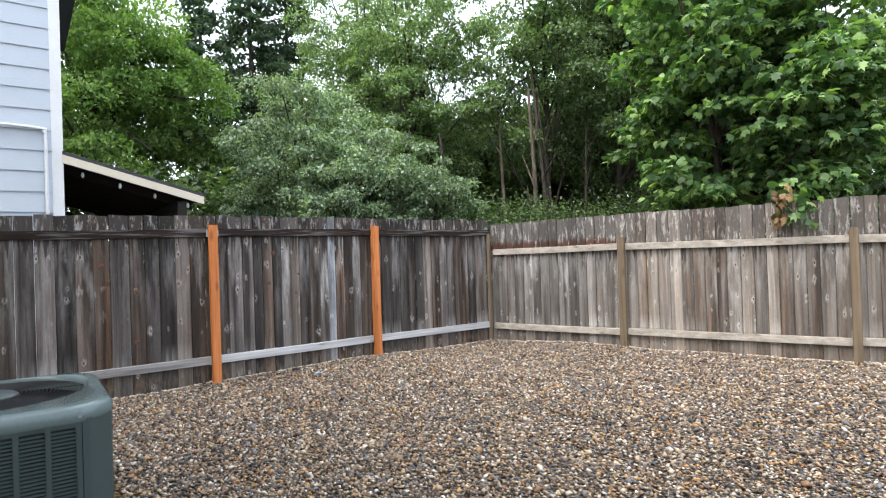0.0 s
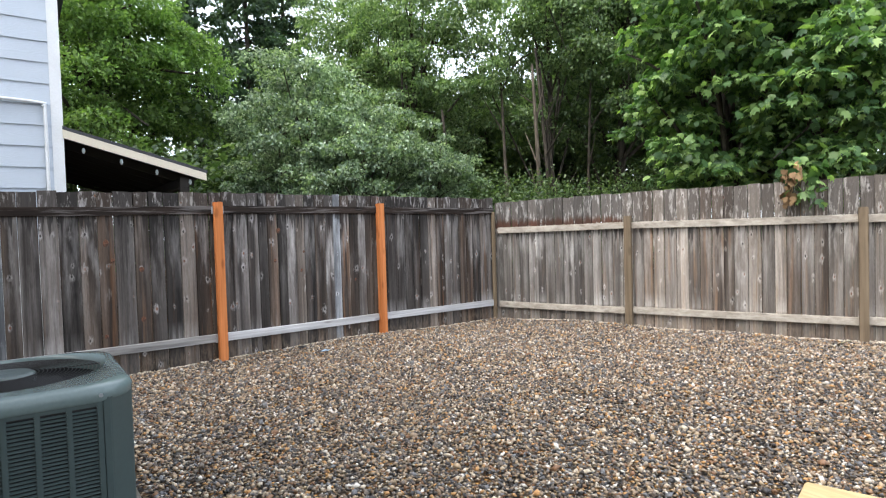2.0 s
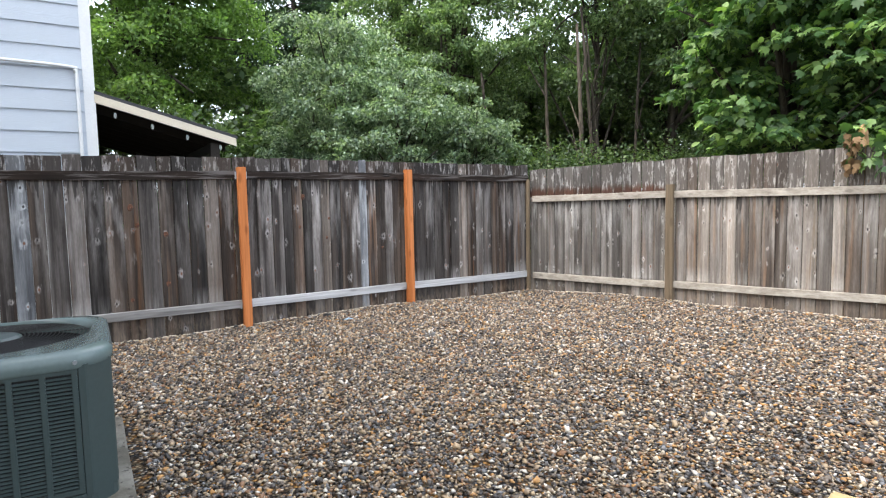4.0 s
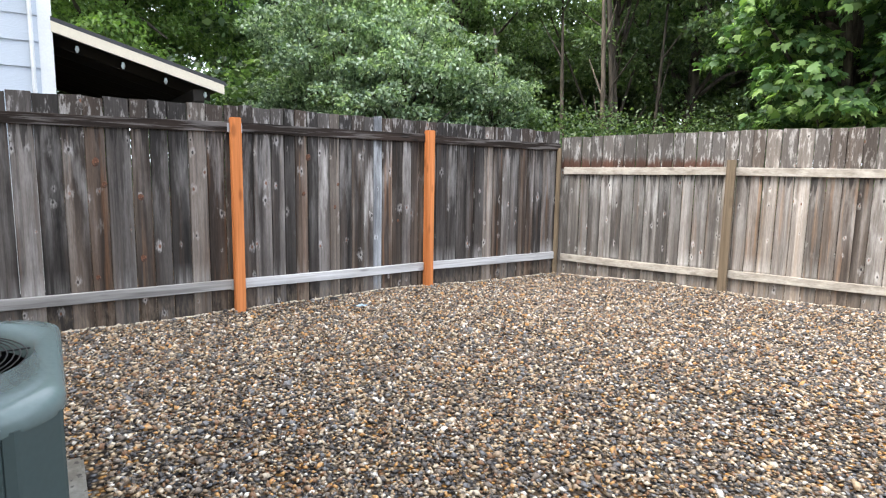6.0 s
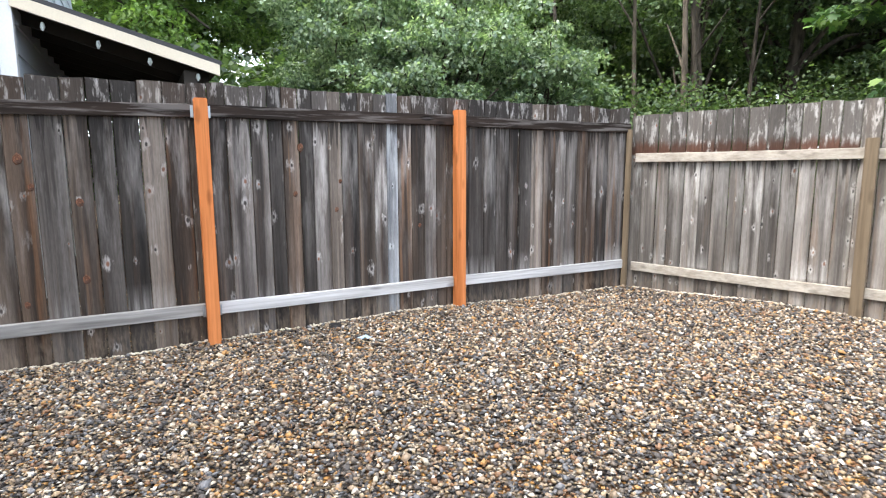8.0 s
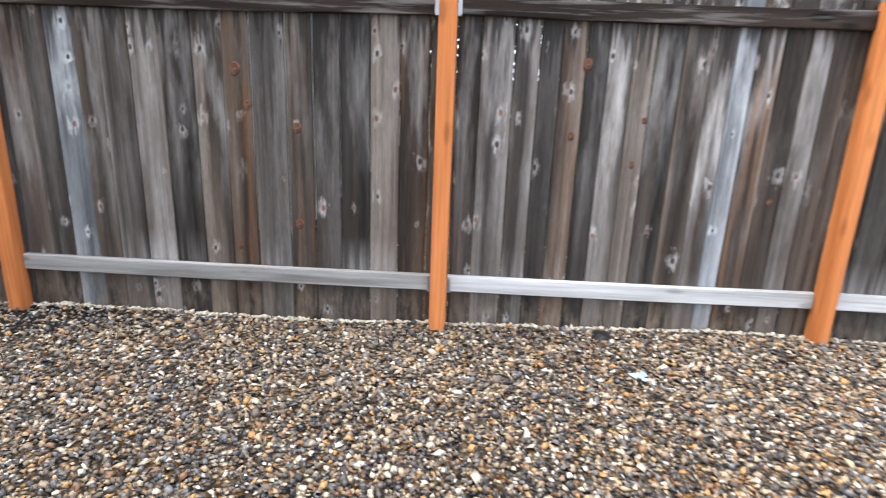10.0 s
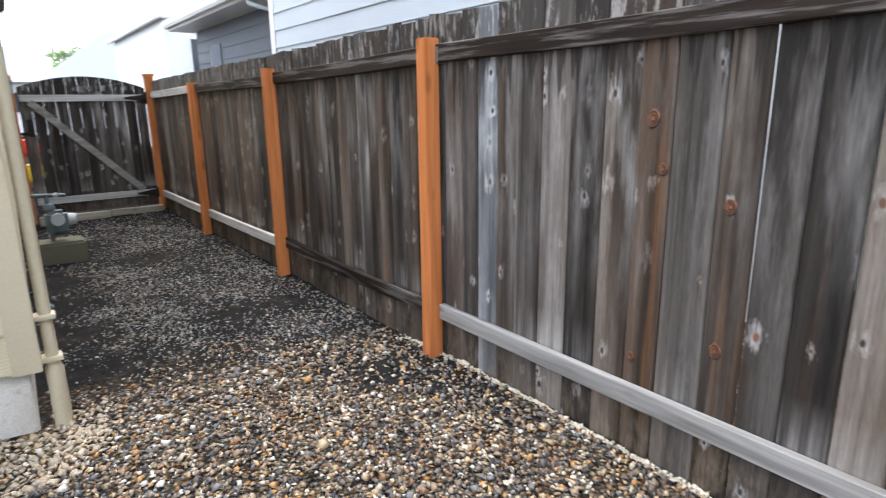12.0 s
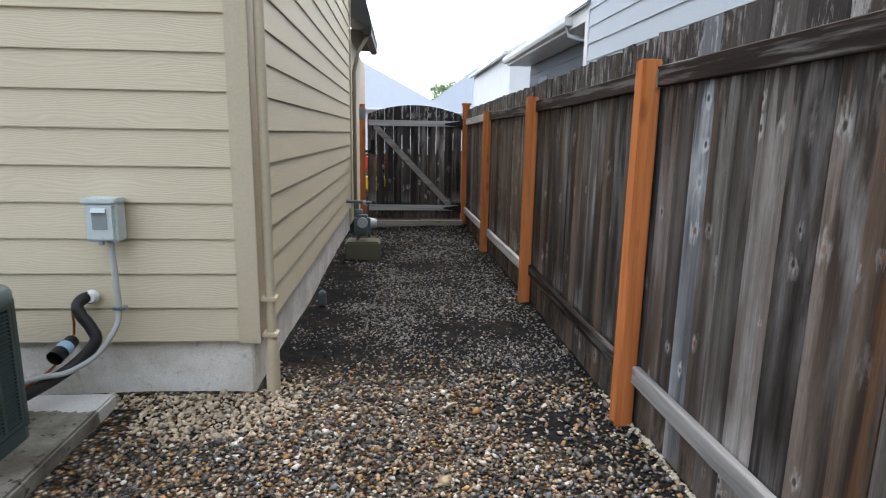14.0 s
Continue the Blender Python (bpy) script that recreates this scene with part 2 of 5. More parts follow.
def siding_paint(name, colour):
    """Embossed wood grain on cement lap boards."""
    m = Nodes(name, 0.6)
    p = m.place()
    r = m.chance()
    q = m.vec("ADD", p, m.put("CombineXYZ", X=m.math("MULTIPLY", r, 13.0), Y=m.math("MULTIPLY", r, 7.0), Z=0.0).outputs[0])
    warp = m.noise(m.vec("MULTIPLY", q, (1.6, 1.6, 7.0)), 1.0, 2)
    z = m.math("ADD", m.put("SeparateXYZ", Vector=q).outputs["Z"], m.math("MULTIPLY", warp, 0.14))
    wave = m.math("SINE", m.math("MULTIPLY", z, 520.0))
    fine = m.noise(m.vec("MULTIPLY", q, (6.0, 6.0, 160.0)), 1.0, 4)
    c = m.mix(m.math("MULTIPLY", m.noise(p, 1.4, 4), 0.35), colour, tuple(v * 0.75 for v in colour))
    h = m.math("ADD", m.math("MULTIPLY", wave, 0.35), fine)
    c = m.mix(0.22, c, m.ramp(h, [(0.2, 0.75), (0.9, 1.15)]), "MULTIPLY")
    return m.done(c, h, 0.35, 0.002)


M_SIDING = siding_paint("beige_siding", (0.60, 0.535, 0.39))
M_TRIM = painted("beige_trim", (0.50, 0.44, 0.32))
# Slate tone puts the shade of the neighbour's recess into the siding colour.
M_SIDING_SHADED = siding_paint("shaded_siding", (0.10, 0.12, 0.145))
M_SIDING_W = siding_paint("pale_grey_siding", (0.52, 0.58, 0.65))
M_TRIM_W = painted("white_trim", (0.74, 0.76, 0.77), 0.45)
def concrete_paint():
    m = Nodes("concrete", 0.9, shine=0.2)
    p = m.place()
    a, b, c3 = m.noise(p, 3.0, 5, 0.65), m.noise(p, 14.0, 5, 0.7), m.noise(p, 120.0, 3)
    c = m.mix(m.ramp(a, [(0.38, 0.0), (0.62, 1.0)]), (0.74, 0.73, 0.69), (0.55, 0.52, 0.47))
    c = m.mix(m.ramp(b, [(0.56, 0.0), (0.68, 0.7)]), c, (0.34, 0.30, 0.25))
    c = m.mix(0.5, c, m.ramp(c3, [(0.3, 0.75), (0.7, 1.2)]), "MULTIPLY")
    return m.done(c, m.math("ADD", c3, b), 0.4, 0.004)


M_DOWN = painted("brown_downspout", (0.20, 0.17, 0.125), 0.5)
M_CONCRETE = concrete_paint()


def pad_paint():
    """Damp stained concrete that has stayed dry and pale in one ragged patch towards the wall."""
    m = Nodes("stained_pad_concrete", 0.6, shine=0.25)
    p = m.place()
    a, b = m.noise(p, 6.0, 5, 0.65), m.noise(p, 90.0, 3)
    c = m.mix(m.ramp(a, [(0.38, 0.0), (0.62, 1.0)]), (0.23, 0.22, 0.19), (0.11, 0.10, 0.08))
    c = m.mix(m.ramp(m.noise(p, 22.0, 3), [(0.62, 0.0), (0.66, 0.85)]), c, (0.03, 0.026, 0.022))
    y = m.math("ADD", m.put("SeparateXYZ", Vector=p).outputs["Y"], m.math("MULTIPLY", a, 0.5))
    c = m.mix(m.math("LESS_THAN", y, 1.40), c, (0.56, 0.55, 0.53))
    c = m.mix(0.35, c, m.ramp(b, [(0.3, 0.7), (0.7, 1.2)]), "MULTIPLY")
    return m.done(c, b, 0.4, 0.003)


M_PAD = pad_paint()
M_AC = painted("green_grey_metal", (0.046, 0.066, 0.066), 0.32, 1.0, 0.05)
# Paler than the sides: the cap's sky reflection is put into its colour.
M_AC_TOP = painted("skylit_green_metal", (0.115, 0.155, 0.155), 0.14, 1.0, 0.05)
M_BLACK = painted("black_rubber", (0.016, 0.016, 0.017), 0.55)
M_IRON = painted("black_iron", (0.014, 0.014, 0.015), 0.45)
M_ZINC = painted("zinc", (0.33, 0.37, 0.40), 0.35, 1.0, 0.05, 0.8)
M_GREY_BOX = painted("light_grey_enamel", (0.50, 0.56, 0.57), 0.4, 1.0, 0.05)
M_GREY_DARK = painted("grey_enamel_recess", (0.24, 0.27, 0.28), 0.5)
M_PVC = painted("grey_pvc", (0.42, 0.43, 0.43), 0.5)
M_WHITE = painted("white_putty", (0.75, 0.76, 0.74), 0.6)
M_METER = painted("grey_green_meter", (0.10, 0.14, 0.15), 0.45)
M_METER_PALE = painted("pale_meter_metal", (0.42, 0.46, 0.47), 0.4)
M_COPPER = painted("copper", (0.45, 0.16, 0.09), 0.35, 1.0, 0.05, 0.9)
M_ROOF = painted("dark_shingle", (0.055, 0.057, 0.062), 0.9, 3.0, 0.6)
M_ROOF_PALE = painted("pale_blue_shingle", (0.22, 0.255, 0.30), 0.85, 3.0, 0.5)
M_FASCIA = painted("dark_fascia", (0.035, 0.033, 0.032), 0.5)
M_CREAM = painted("cream_fascia", (0.66, 0.60, 0.48), 0.5)
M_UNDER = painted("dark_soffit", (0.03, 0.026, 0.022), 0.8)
M_RED = painted("red_paint", (0.62, 0.05, 0.03), 0.4)
M_LITTER = painted("pale_blue_plastic", (0.30, 0.44, 0.58), 0.5)
M_DEADLEAF = painted("dead_leaf", (0.24, 0.155, 0.08), 0.8)
M_DRYLEAF = painted("dry_leaf", (0.55, 0.50, 0.36), 0.8)


def glass(name):
    m = Nodes(name, 0.05)
    return m.done((0.05, 0.06, 0.07))


M_GLASS = glass("dark_window_glass")


def leaf(name, low, high, tip, gloss=0.45):
    m = Nodes(name, gloss)
    r = m.island()
    c = m.ramp(r, [(0.0, low), (0.55, high), (1.0, tip)])
    big = m.noise(m.place(), 0.8, 3)
    c = m.mix(0.7, c, m.ramp(big, [(0.3, 0.6), (0.7, 1.25)]), "MULTIPLY")
    m.b.inputs["Transmission Weight"].default_value = 0.0
    m.done(c)
    back = m.t.nodes.new("ShaderNodeBsdfTranslucent")
    m.plug(back.inputs["Color"], m.mix(1.0, c, (1.3, 1.5, 0.6), "MULTIPLY"))
    mixed = m.t.nodes.new("ShaderNodeMixShader")
    mixed.inputs[0].default_value = 0.38
    m.t.links.new(m.b.outputs[0], mixed.inputs[1])
    m.t.links.new(back.outputs[0], mixed.inputs[2])
    m.t.links.new(mixed.outputs[0], m.t.nodes["Material Output"].inputs["Surface"])
    return m.mat


M_LEAF_OAK = leaf("oak_leaf", (0.075, 0.135, 0.045), (0.16, 0.26, 0.08), (0.25, 0.37, 0.12))
M_LEAF_GREY = leaf("grey_green_leaf", (0.08, 0.125, 0.085), (0.21, 0.29, 0.20), (0.46, 0.54, 0.43), 0.33)
M_LEAF_MID = leaf("green_leaf", (0.07, 0.12, 0.055), (0.165, 0.245, 0.115), (0.31, 0.40, 0.21), 0.4)
M_LEAF_DARK = leaf("dark_leaf", (0.04, 0.072, 0.034), (0.092, 0.145, 0.068), (0.185, 0.25, 0.115), 0.4)
M_LEAF_MAPLE = leaf("maple_leaf", (0.04, 0.09, 0.038), (0.11, 0.205, 0.078), (0.33, 0.48, 0.17), 0.38)
M_LEAF_FIR = leaf("fir_needles", (0.022, 0.045, 0.028), (0.045, 0.08, 0.048), (0.08, 0.125, 0.075), 0.6)


def bark(name, dark, light):
    m = Nodes(name, 0.9)
    p = m.place()
    n = m.noise(m.vec("MULTIPLY", p, (20.0, 20.0, 4.0)), 1.0, 5)
    return m.done(m.mix(m.ramp(n, [(0.35, 0.0), (0.65, 1.0)]), dark, light), n, 0.8, 0.02)


M_BARK = bark("bark", (0.02, 0.016, 0.012), (0.075, 0.062, 0.048))
M_BARK_PALE = bark("pale_bark", (0.045, 0.036, 0.027), (0.14, 0.115, 0.088))
M_SNAG = bark("bare_split_wood", (0.17, 0.10, 0.045), (0.36, 0.24, 0.12))

STONES = [(0.0, (0.075, 0.066, 0.060)), (0.15, (0.14, 0.112, 0.088)), (0.30, (0.27, 0.20, 0.135)), (0.42, (0.155, 0.155, 0.16)),
          (0.52, (0.38, 0.285, 0.18)), (0.63, (0.21, 0.115, 0.062)), (0.72, (0.045, 0.042, 0.041)), (0.82, (0.50, 0.43, 0.33)), (0.90, (0.42, 0.23, 0.085)), (0.955, (0.62, 0.58, 0.52))]


def stone_paint(name, single, dry=0.0, toward=(0.60, 0.51, 0.37), gloss=(0.34, 0.6)):
    m = Nodes(name, 0.45, shine=0.4)
    c = m.ramp(m.chance() if single else m.island(), STONES, True)
    c = m.mix(dry, c, toward)
    n = m.noise(m.place(), 90.0, 4)
    c = m.mix(0.6, c, m.ramp(n, [(0.3, 0.6), (0.7, 1.3)]), "MULTIPLY")
    return m.done(c, n, 0.2, 0.002, m.ramp(n, [(0.3, gloss[0]), (0.7, gloss[1])]))


M_STONE = stone_paint("river_pebble", True)
M_STONES = stone_paint("river_pebbles", False)
M_STONES_DRY = stone_paint("dry_pebbles", False, 0.5, (0.66, 0.54, 0.39))
M_STONES_WET = stone_paint("wet_grey_pebbles", False, 0.45, (0.23, 0.25, 0.275), (0.16, 0.4))


def ground_paint():
    m = Nodes("gravel_ground", 1.0, shine=0.0)
    p = m.place()
    flat = m.vec("MULTIPLY", p, (1.0, 1.0, 0.0))
    cell = m.voronoi(flat, 42.0, "Color")
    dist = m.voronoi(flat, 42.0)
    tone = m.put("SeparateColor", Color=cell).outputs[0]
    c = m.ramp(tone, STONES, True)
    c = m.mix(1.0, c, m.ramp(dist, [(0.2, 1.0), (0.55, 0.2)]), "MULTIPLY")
    xyz = m.put("SeparateXYZ", Vector=p)
    soil = m.mix(m.noise(p, 9.0, 5), (0.007, 0.0067, 0.0066), (0.030, 0.0295, 0.030))
    side = m.math("MULTIPLY", m.math("LESS_THAN", xyz.outputs["X"], -2.0), m.ramp(m.math("MULTIPLY", m.math("SUBTRACT", m.math("ADD", xyz.outputs["Y"], m.math("MULTIPLY", m.noise(p, 2.0, 3), 1.2)), m.math("ADD", 1.5, m.math("MINIMUM", m.math("MULTIPLY", m.math("MAXIMUM", m.math("SUBTRACT", -4.95, xyz.outputs["X"]), 0.0), 1.7), 1.4))), -0.6), [(-0.0, 0.0), (0.3, 1.0)]))
    bare = m.math("MULTIPLY", side, m.ramp(m.noise(p, 3.5, 4), [(0.3, 0.7), (0.5, 1.0)]))
    c = m.mix(bare, c, soil)
    h = m.math("MULTIPLY", m.ramp(dist, [(0.1, 1.0), (0.6, 0.0)]), m.math("ADD", 0.4, tone))
    return m.done(c, h, 0.8, 0.012)


M_GROUND = ground_paint()


# ---- builders ----
def mesh_of(name, verts, faces, smooth=False):
    me = bpy.data.meshes.new(name)
    me.from_pydata([tuple(v) for v in verts], [], [tuple(f) for f in faces])
    if smooth:
        me.polygons.foreach_set("use_smooth", [True] * len(me.polygons))
    me.update()
    return me


def thing(name, at, label, category, group="", kind="", rz=0):
    ob = new(name)
    ob.empty_display_size = 0.1
    ob.matrix_world = pose(*at, 0, 0, rz)
    return tagged(ob, label, category, group, kind)


def part(name, bm, material, parent, label="", at=None):
    """Links a bmesh or mesh as one object under a thing, in the thing's own space."""
    if isinstance(bm, bmesh.types.BMesh):
        me = bpy.data.meshes.new(name)
        bm.to_mesh(me)
        bm.free()
    else:
        me = bm
    if not me.materials:
        me.materials.append(material)
    ob = new(name, me)
    ob.parent = parent
    if at is not None:
        ob.matrix_local = at
    return tagged(ob, label)


def solo(name, bm, material, label, category, at=None, group="", kind=""):
    me = bpy.data.meshes.new(name)
    bm.to_mesh(me)
    bm.free()
    me.materials.append(material)
    ob = new(name, me)
    if at is not None:
        ob.matrix_world = at
    return tagged(ob, label, category, group, kind)


def add_box(bm, lo, hi, bevel=0.0, m=None):
    got = bmesh.ops.create_cube(bm, size=1.0)["verts"]
    c = [(a + b) / 2 for a, b in zip(lo, hi)]
    s = [b - a for a, b in zip(lo, hi)]
    for v in got:
        v.co = Vector((c[i] + v.co[i] * s[i] for i in range(3)))
    if bevel:
        edges = list({e for v in got for e in v.link_edges})
        got = bmesh.ops.bevel(bm, geom=edges, offset=bevel, segments=2, affect="EDGES", clamp_overlap=True)["verts"]
    if m is not None:
        bmesh.ops.transform(bm, matrix=m, verts=list({v for v in got}))
    return bm


def box(lo, hi, bevel=0.0, m=None):
    return add_box(bmesh.new(), lo, hi, bevel, m)


def tube(points, radius, sides=10, bm=None, cap=True):
    """A round tube along a smoothed line of points; radius may be one number or one a point."""
    bm = bm or bmesh.new()
    pts = [Vector(p) for p in points]
    rad = radius if isinstance(radius, (list, tuple)) else [radius] * len(pts)
    rings = []
    up = Vector((0, 0, 1))
    for i, p in enumerate(pts):
        d = (pts[min(i + 1, len(pts) - 1)] - pts[max(i - 1, 0)]).normalized()
        side = d.cross(up if abs(d.z) < 0.95 else Vector((1, 0, 0))).normalized()
        top = side.cross(d)
        rings.append([bm.verts.new(p + (side * math.cos(a) + top * math.sin(a)) * rad[i]) for a in (2 * math.pi * k / sides for k in range(sides))])
    for a, b in zip(rings, rings[1:]):
        for k in range(sides):
            f = bm.faces.new((a[k], a[(k + 1) % sides], b[(k + 1) % sides], b[k]))
            f.smooth = True
    if cap:
        bm.faces.new([bm.verts.new(v.co) for v in rings[0][::-1]])
        bm.faces.new([bm.verts.new(v.co) for v in rings[-1]])
    bmesh.ops.recalc_face_normals(bm, faces=bm.faces)
    return bm


def curve_points(keys, steps=6):
    """Catmull-Rom through the keys."""
    k = [Vector(p) for p in keys]
    k = [2 * k[0] - k[1]] + k + [2 * k[-1] - k[-2]]
    pts = []
    for a, b, c, d in zip(k, k[1:], k[2:], k[3:]):
        for i in range(steps):
            t = i / steps
            pts.append(0.5 * (2 * b + (c - a) * t + (2 * a - 5 * b + 4 * c - d) * t * t + (3 * b - a - 3 * c + d) * t ** 3))
    return pts + [k[-2]]


def prism(bm, outline, axis, lo, hi):
    """An outline in the plane across an axis, pushed from lo to hi along it."""
    def at(p, w):
        q = list(p)
        q.insert(axis, w)
        return bm.verts.new(q)
    a, b = [at(p, lo) for p in outline], [at(p, hi) for p in outline]
    n = len(outline)
    for i in range(n):
        bm.faces.new((a[i], a[(i + 1) % n], b[(i + 1) % n], b[i]))
    bm.faces.new(a[::-1])
    bm.faces.new(b)
    bmesh.ops.recalc_face_normals(bm, faces=bm.faces)
    return bm


def lerp_table(v, table):
    if v <= table[0][0]:
        return table[0][1]
    for (a, x), (b, y) in zip(table, table[1:]):
        if v <= b:
            return x + (y - x) * (v - a) / (b - a)
    return table[-1][1]


# ---- the ground ----
def ground_z(x, y):
    z = lerp_table(y, [(-5.7, -0.07), (-3.3, -0.045), (-1.0, -0.03), (1.26, -0.01), (3.7, 0.02), (5.75, 0.035), (7.8, 0.05), (10, 0.02)])
    if abs(x) < 14 and abs(y) < 14:
        z += 0.035 * (noise.noise((x * 0.8, y * 0.8, 0.3))) + 0.014 * noise.noise((x * 3.1, y * 3.1, 5.0))
    return z


def ground():
    xs = [-900, -200, -60, -25, -14] + [-7.5 + 0.12 * i for i in range(93)] + [6, 12, 25, 60, 200, 900]
    ys = [-900, -200, -60, -25, -12] + [-6.0 + 0.12 * i for i in range(141)] + [13, 20, 30, 60, 200, 900]
    verts = [(x, y, ground_z(x, y)) for y in ys for x in xs]
    w = len(xs)
    faces = [(j * w + i, j * w + i + 1, (j + 1) * w + i + 1, (j + 1) * w + i) for j in range(len(ys) - 1) for i in range(w - 1)]
    ob = new("ground", mesh_of("ground", verts, faces, True))
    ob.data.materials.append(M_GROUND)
    return tagged(ob, "dark soil ground under loose brown and grey pebbles", "ground", kind="structure")


GROUND = ground()
# ---- fences ----
def board_mesh(name, w, h, thick, seed):
    """One upright board, its front slightly cupped, its edges eased, its top a little out of square."""
    rnd = random.Random(seed)
    e, cup = 0.0055, rnd.uniform(-0.003, 0.003)
    outline = [(-w / 2, -thick), (w / 2, -thick), (w / 2, -e), (w / 2 - e, 0), (0, cup), (-w / 2 + e, 0), (-w / 2, -e)]
    skew, lean = rnd.uniform(-0.006, 0.006), rnd.uniform(-0.002, 0.002)
    verts = [(x, y, 0) for x, y in outline] + [(x + lean, y, h + skew * x / w * 2) for x, y in outline]
    n = len(outline)
    faces = [tuple(range(n))[::-1], tuple(range(n, 2 * n))] + [(i, (i + 1) % n, n + (i + 1) % n, n + i) for i in range(n)]
    return mesh_of(name, verts, faces)


def board(fence, x, w, gap, top, foot, material, seed, rnd):
    z0 = foot(x + w / 2)
    h = top(x + w / 2) - z0 + rnd.uniform(-0.009, 0.009)
    part("board", board_mesh("board", w - gap, h, 0.017, seed), material, fence, at=pose(x + w / 2, rnd.uniform(-0.005, 0.002), z0, 0, 0, rnd.uniform(-1.8, 1.8)))


def boards(fence, x0, x1, pitch, tones, weights, top, foot, seed, gap=0.002, wet_from=1e9):
    """Boards of mixed tones from x0 to x1 along the fence's own x, their fronts at y = 0."""
    rnd = random.Random(seed)
    n = max(1, round((x1 - x0) / pitch))
    cuts = [x0 + (x1 - x0) * (i + (rnd.uniform(-0.12, 0.12) if 0 < i < n else 0)) / n for i in range(n + 1)]
    for i, (a, b) in enumerate(zip(cuts, cuts[1:])):
        mat = tones[rnd.choices(list(tones), weights)[0]] if a < wet_from else M_BOARD_WET
        board(fence, a, b - a, gap if rnd.random() < 0.75 else gap * rnd.uniform(1.4, 2.4), top, foot, mat, seed * 1000 + i, rnd)


def post(fence, x, z0, z1, material, label="", w=0.089, y=0.06, lean=(0, 0)):
    b = box((-w / 2, -w / 2, z0 - 0.15), (w / 2, w / 2, z1), 0.006)
    return part("post", b, material, fence, label, pose(x, y, 0, lean[0], lean[1], 0))


def rail(fence, x0, x1, z0, z1, material, label="", h=0.089, d=0.038, twist=0.0, sag=0.0):
    bm = bmesh.new()
    n = 8
    rings = []
    for i in range(n + 1):
        f = i / n
        x, z = x0 + (x1 - x0) * f, z0 + (z1 - z0) * f - sag * math.sin(math.pi * f)
        a = math.radians(twist) * (1 - f)
        ring = []
        for u, v in ((0, 0), (0, h - 0.004), (0.004, h), (d - 0.004, h), (d, h - 0.004), (d, 0.004), (d - 0.004, 0)):
            ring.append(bm.verts.new((x, 0.002 + u * math.cos(a) + v * math.sin(a), z + v * math.cos(a) - u * math.sin(a) * 0.5)))
        rings.append(ring)
    for a, b in zip(rings, rings[1:]):
        for k in range(7):
            bm.faces.new((a[k], a[(k + 1) % 7], b[(k + 1) % 7], b[k]))
    bm.faces.new(rings[0])
    bm.faces.new(rings[-1][::-1])
    bmesh.ops.recalc_face_normals(bm, faces=bm.faces)
    return part("rail", bm, material, fence, label)



# The side fence: its own x runs along world -y from the far corner, its front looks along world +x.
WX, WY = -5.968, 7.80
FAR_ANGLE = 21.0
west = thing("wooden_fence", (WX, WY, 0), "weathered dark brown cedar board fence with orange stained posts", "fence", rz=-90)


def west_top(s):
    return lerp_table(WY - s, [(-5.7, 1.80), (-3.3, 1.83), (-1.0, 1.845), (1.26, 1.88), (3.7, 1.90), (5.8, 1.885), (7.8, 1.865)])


def west_foot(s):
    return ground_z(WX, WY - s) - 0.06


WEST_POSTS = [(5.758, 1.78), (3.685, 1.788), (1.262, 1.765), (-0.983, 1.732), (-3.312, 1.70)]
for y, z1 in WEST_POSTS:
    post(west, WY - y, ground_z(WX + 0.06, y) - 0.02, z1, M_POST, "orange stained post")
stops = [7.77, 5.758, 3.685, 1.262, -0.983, -3.312, -5.64]
for i, (a, b) in enumerate(zip(stops, stops[1:])):
    s0, s1 = WY - a + (0.046 if i else 0.0), WY - b - 0.046
    za, zb = west_top(s0) - 0.235, west_top(s1) - 0.235
    pale_top = i == 5
    rail(west, s0, s1, za + (0.0, 0.004, -0.004, 0.0, -0.01, 0.005)[i], zb, M_RAIL_DARK if not pale_top else M_RAIL_Y, "dark stained top rail" if not pale_top else "grey top rail", sag=0.006)
    la, lb = (0.23, 0.235, 0.225, 0.225, 0.20, 0.17, 0.15)[i], (0.235, 0.225, 0.225, 0.20, 0.17, 0.15)[i]
    rail(west, s0, s1, la, lb if i != 3 else lb + 0.03, (M_RAIL_MID if i == 2 else M_RAIL_Y) if i != 3 else M_RAIL_DARK, "bleached grey bottom rail" if i != 3 else "dark warped bottom rail", twist=14 if i == 3 else 0, sag=0.02 if i == 3 else 0.004)
for y in (3.685, 1.262):
    for side in (-1, 1):
        for z in (west_top(WY - y) - 0.235, 0.225):
            if z < 1 and y < 3 and side < 0:
                continue
            b = box((0.0, 0.0415, z - 0.004), (0.020, 0.0435, z + 0.075), 0.0006)
            add_box(b, (0.0, 0.003, z - 0.007), (0.020, 0.0435, z - 0.004), 0.0006)
            part("rail_bracket", b, M_ZINC, west, "zinc rail bracket", pose(WY - y + (0.046 if side > 0 else -0.066), 0, 0))
MIX = (0.27, 0.40, 0.17, 0.12, 0.02, 0.02)
